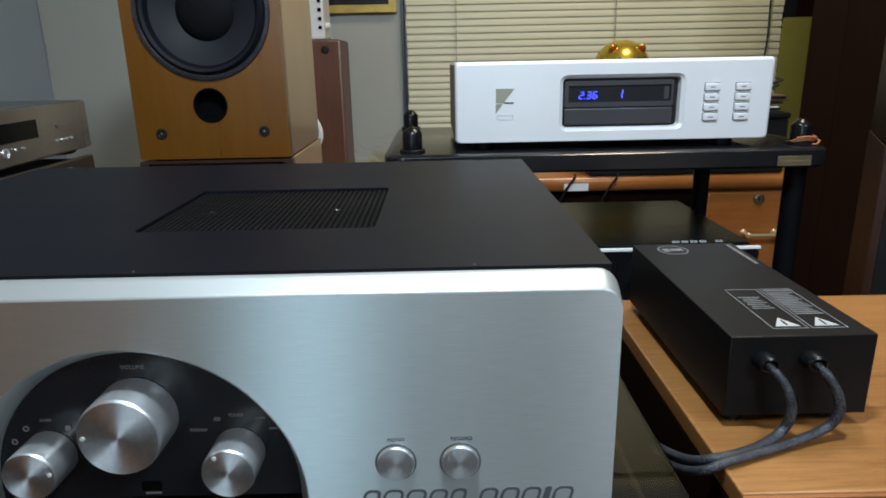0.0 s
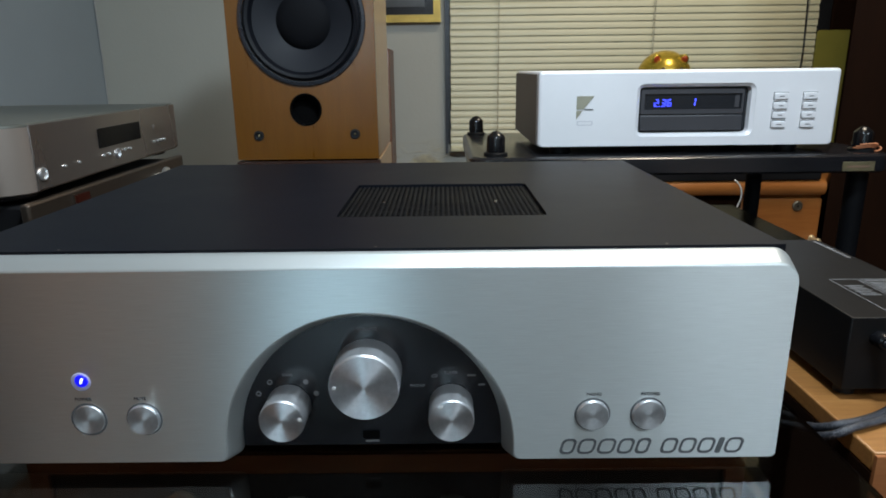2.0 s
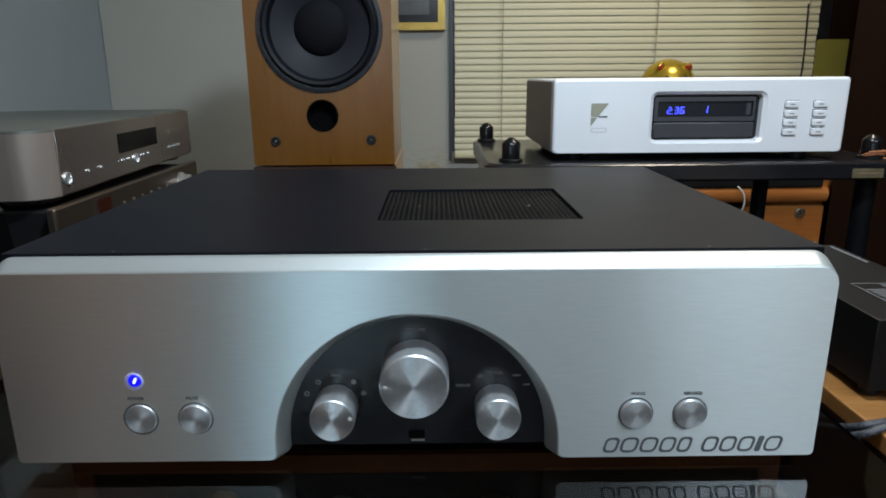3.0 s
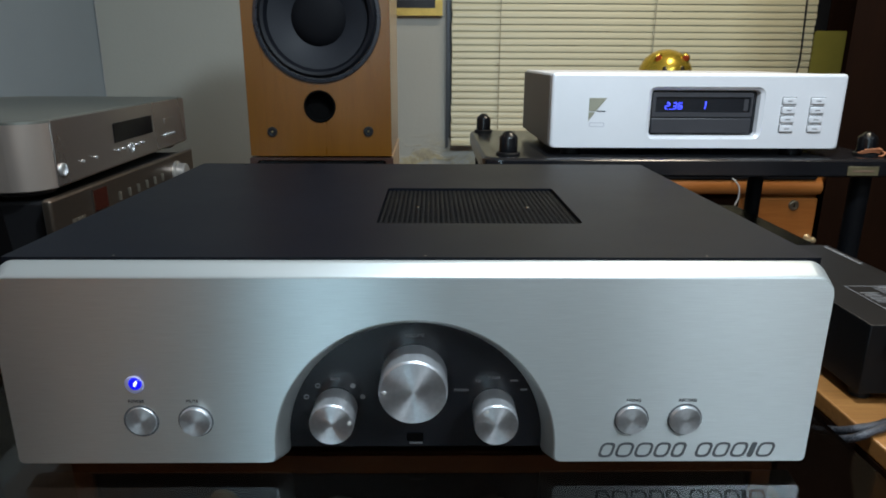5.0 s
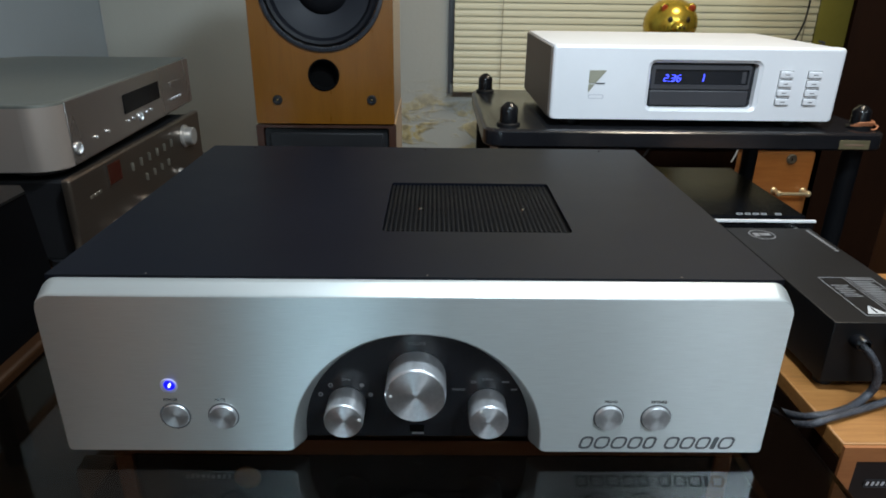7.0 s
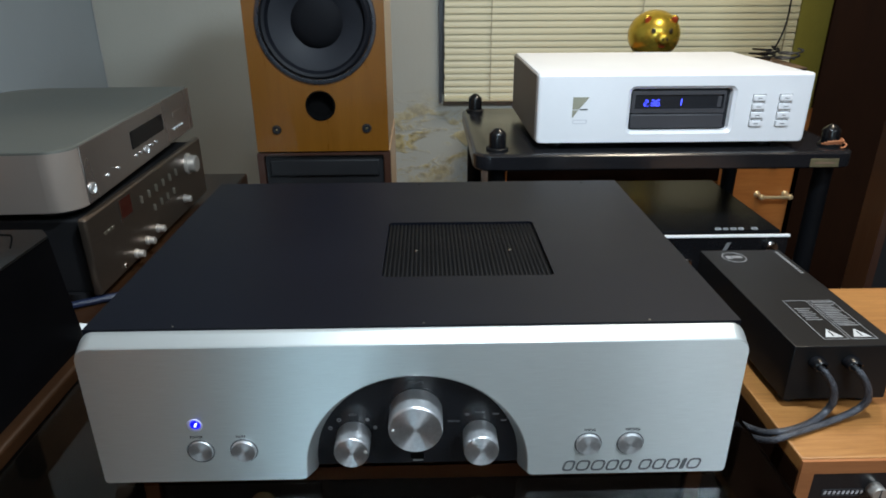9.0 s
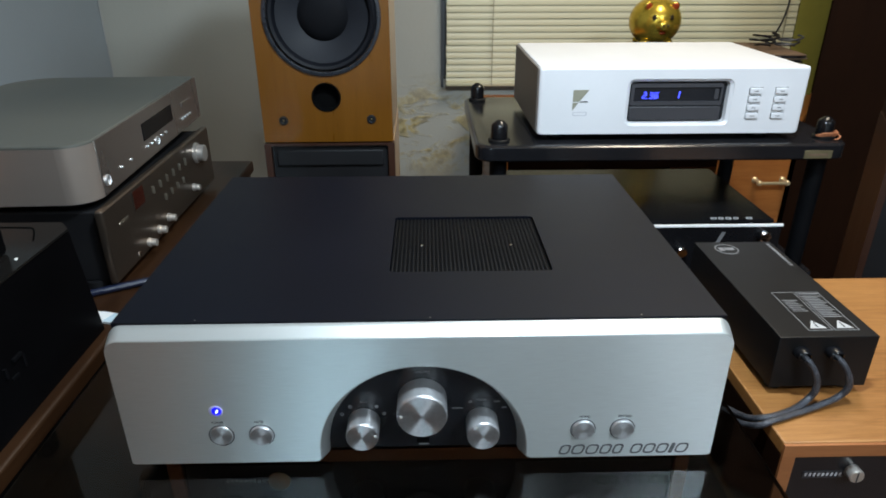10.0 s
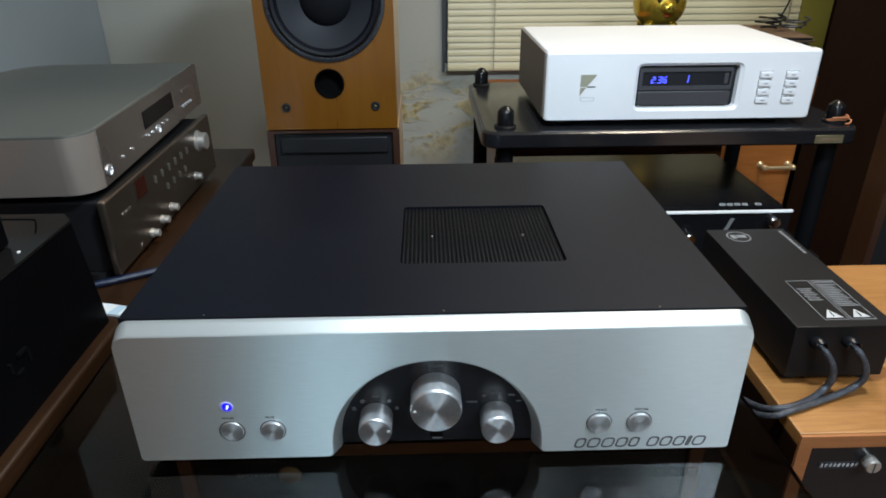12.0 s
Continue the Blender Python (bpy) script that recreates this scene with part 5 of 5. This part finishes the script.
side_knob(0.681, 0.824, 0.0140, 0.016, "volume_knob")
for y, z in ((0.644, 0.775), (0.524, 0.769), (0.484, 0.766), (0.444, 0.763)):
    side_knob(y, z, 0.0054, 0.0115)
part("meter_window", box(VX, VX + 0.0012, 0.425, 0.457, 0.820, 0.845, 0.0004), M_RED_WINDOW, vf, "dark red dial window")
part("window_edge", box(VX, VX + 0.0018, 0.421, 0.423, 0.817, 0.847), M_CHROME, vf)
for k in range(6):
    part("lever", box(VX, VX + 0.004, 0.486 + 0.027 * k, 0.4880 + 0.027 * k, 0.821, 0.832, 0.0006), M_BRASS_DULL, vf)
for k in range(4):
    part("lever", box(VX, VX + 0.004, 0.524 + 0.026 * k, 0.5260 + 0.026 * k, 0.797, 0.807, 0.0006), M_BRASS_DULL, vf)
for k in range(3):
    part("name_mark", box(VX, VX + 0.0008, 0.374 + 0.010 * k, 0.381 + 0.010 * k, 0.818, 0.822), M_BRASS_DULL, vf)
part("headphone_socket", lathe([(0.004, 0), (0.004, 0.001), (0.002, 0.001), (0, 0.0002)], (VX, 0.411, 0.760), "X", 16), M_CHROME, vf)

# silver disc player on top, its face to the right
dp = thing("disc_player", "silver-grey disc player with rounded front corners", "CD player", (-0.53, 0.54, 0.857), place=Matrix.Translation((-0.397, 0.368, 0)) @ Matrix.Rotation(radians(2.2), 4, "Z") @ settled((-0.397, 0.359, 0.8573), (0, 0, 0.8518), (1.12, 1.145, 1.06)))
DX0, DX1, DY0, DY1, DZ0, DZ1 = -0.665, -0.399, 0.335, 0.733, 0.8640, 0.9340


def player_loop(z, inset, r):
    pts = []
    for cx, cy, a0, rr in ((DX1 - inset - 0.004, DY1 - inset - 0.004, 0, 0.004), (DX0 + inset + 0.06, DY1 - inset - 0.06, 90, 0.06), (DX0 + inset + 0.012, DY0 + inset + 0.012, 180, 0.012), (DX1 - inset - r, DY0 + inset + r, 270, r)):
        pts += [(cx + rr * math.cos(radians(a0 + 90 * k / 8)), cy + rr * math.sin(radians(a0 + 90 * k / 8)), z) for k in range(9)]
    return pts


part("body", loft([player_loop(DZ0, 0.001, 0.030), player_loop(DZ0 + 0.001, 0, 0.030), player_loop(DZ1 - 0.0035, 0, 0.030)]), M_PLAYER_BODY, dp, "silver metal body")
part("lid", loft([player_loop(DZ1 - 0.0034, 0.0, 0.030), player_loop(DZ1 - 0.001, 0.0002, 0.030), player_loop(DZ1, 0.0016, 0.030)]), M_CHAMPAGNE_TOP, dp, "grey metal lid")
face = part("front_panel", box(DX1, DX1 + 0.0014, DY0 + 0.026, DY1 + 0.001, DZ0 + 0.002, DZ1 - 0.0015, 0.0006), M_CHAMPAGNE, dp, "brushed front panel")
FX = DX1 + 0.0015
part("display", box(FX - 0.001, FX + 0.0009, 0.490, 0.604, 0.8930, 0.9165, 0.0004), M_DISPLAY, face, "black display window")
part("tray_plate", box(FX - 0.001, FX + 0.0012, 0.648, 0.690, 0.9000, 0.9080, 0.0008), M_CHAMPAGNE, face)
for y, z, r in ((0.371, 0.8815, 0.0068), (0.533, 0.8815, 0.0062)):
    part("button", lathe([(r, 0), (r, 0.0016), (r * 0.80, 0.0022), (r * 0.72, 0.0006), (0, 0.0006)], (FX, y, z), "X", 24), M_KNOB_SIDE, face)
for y in (0.412, 0.441, 0.497, 0.512, 0.553, 0.569, 0.645, 0.657, 0.669, 0.681):
    part("small_button", lathe([(0.0019, 0), (0.0017, 0.002), (0, 0.0024)], (FX, y, 0.8835), "X", 14), M_KNOB_SIDE, face)
for x, y in ((-0.435, 0.372), (-0.435, 0.705), (-0.63, 0.385), (-0.60, 0.68)):
    part("foot", lathe([(0.024, 0), (0.026, 0.002), (0.026, 0.0045), (0.022, 0.0062), (0, 0.0066)], (x, y, 0.8573), "Z", 28), M_CD_GREY, dp)

# black case with a sloping glossy lid and a taller black box on it
bc = thing("black_case", "black plastic case with a glossy lid", "case", (-0.5, 0.13, TZ))
part("body", sheet([(-0.60, TZ + 0.0005), (-0.372, TZ + 0.0005), (-0.384, 0.8660), (-0.60, 0.8660)], [], 0.248, -0.30), M_CASE, bc)
part("lid", loft([[(u, v, z) for u, v in ((-0.60, -0.30), (-0.3825, -0.30), (-0.3825, 0.245), (-0.398, 0.264), (-0.60, 0.264))] for z in (0.8663, 0.8690)]), M_LID, bc, "glossy black lid")
part("lid_groove", tube([(-0.470, 0.250, 0.8692), (-0.430, 0.249, 0.8692), (-0.418, 0.244, 0.8692), (-0.402, 0.214, 0.8692)], 0.0009, 6), M_DARK, bc)
part("pilot_light", lathe([(0.0018, 0), (0.0015, 0.001), (0, 0.0013)], (-0.3945, 0.170, 0.8690), "Z", 12), M_WHITE, bc)
for k, (y, z, w, h) in enumerate(((0.105, 0.800, 0.014, 0.003), (0.112, 0.792, 0.003, 0.014), (0.095, 0.785, 0.010, 0.003), (0.085, 0.795, 0.003, 0.010))):
    part("side_mark", sheet([(y - w / 2, z - h / 2), (y + w / 2, z - h / 2), (y + w / 2, z + h / 2), (y - w / 2, z + h / 2)], [], -0.3745, -0.3775, "YZ"), M_GRILLE, bc)
tb = thing("black_speaker_box", "upright matt black box on the case", "box", (-0.52, 0.1, 0.869))
part("body", box(-0.590, -0.410, 0.02, 0.186, 0.8695, 1.060, 0.004), M_CASE, tb)

pen = thing("blue_pen", "dark blue pen lying on the table", "pen", (-0.39, 0.32, TZ), place=settled((0, 0, 0), (0.002, 0.024, 0)))
part("barrel", tube([(-0.435, 0.296, TZ + 0.0052), (-0.400, 0.3155, TZ + 0.0052), (-0.358, 0.3385, TZ + 0.0052)], 0.0048, 12), M_PEN, pen)
part("tip", tube([(-0.358, 0.3385, TZ + 0.0052), (-0.350, 0.343, TZ + 0.0052)], 0.0026, 10), M_PEN, pen)
booklet = thing("paper_booklet", "folded white paper leaflet on the table", "leaflet", (-0.38, 0.25, TZ), place=settled((0, 0, 0), (0, 0.016, 0)))
part("sheet", sheet([(-0.425, 0.254), (-0.394, 0.247), (-0.362, 0.240), (-0.355, 0.258), (-0.385, 0.267), (-0.425, 0.274)], [], TZ + 0.0005, TZ + 0.0030, "XY"), M_PAPER, booklet)
part("printed_strip", sheet([(-0.380, 0.2445), (-0.367, 0.2418), (-0.362, 0.2590), (-0.373, 0.2625)], [], TZ + 0.0031, TZ + 0.0034, "XY"), M_PAPER_BLUE, booklet)
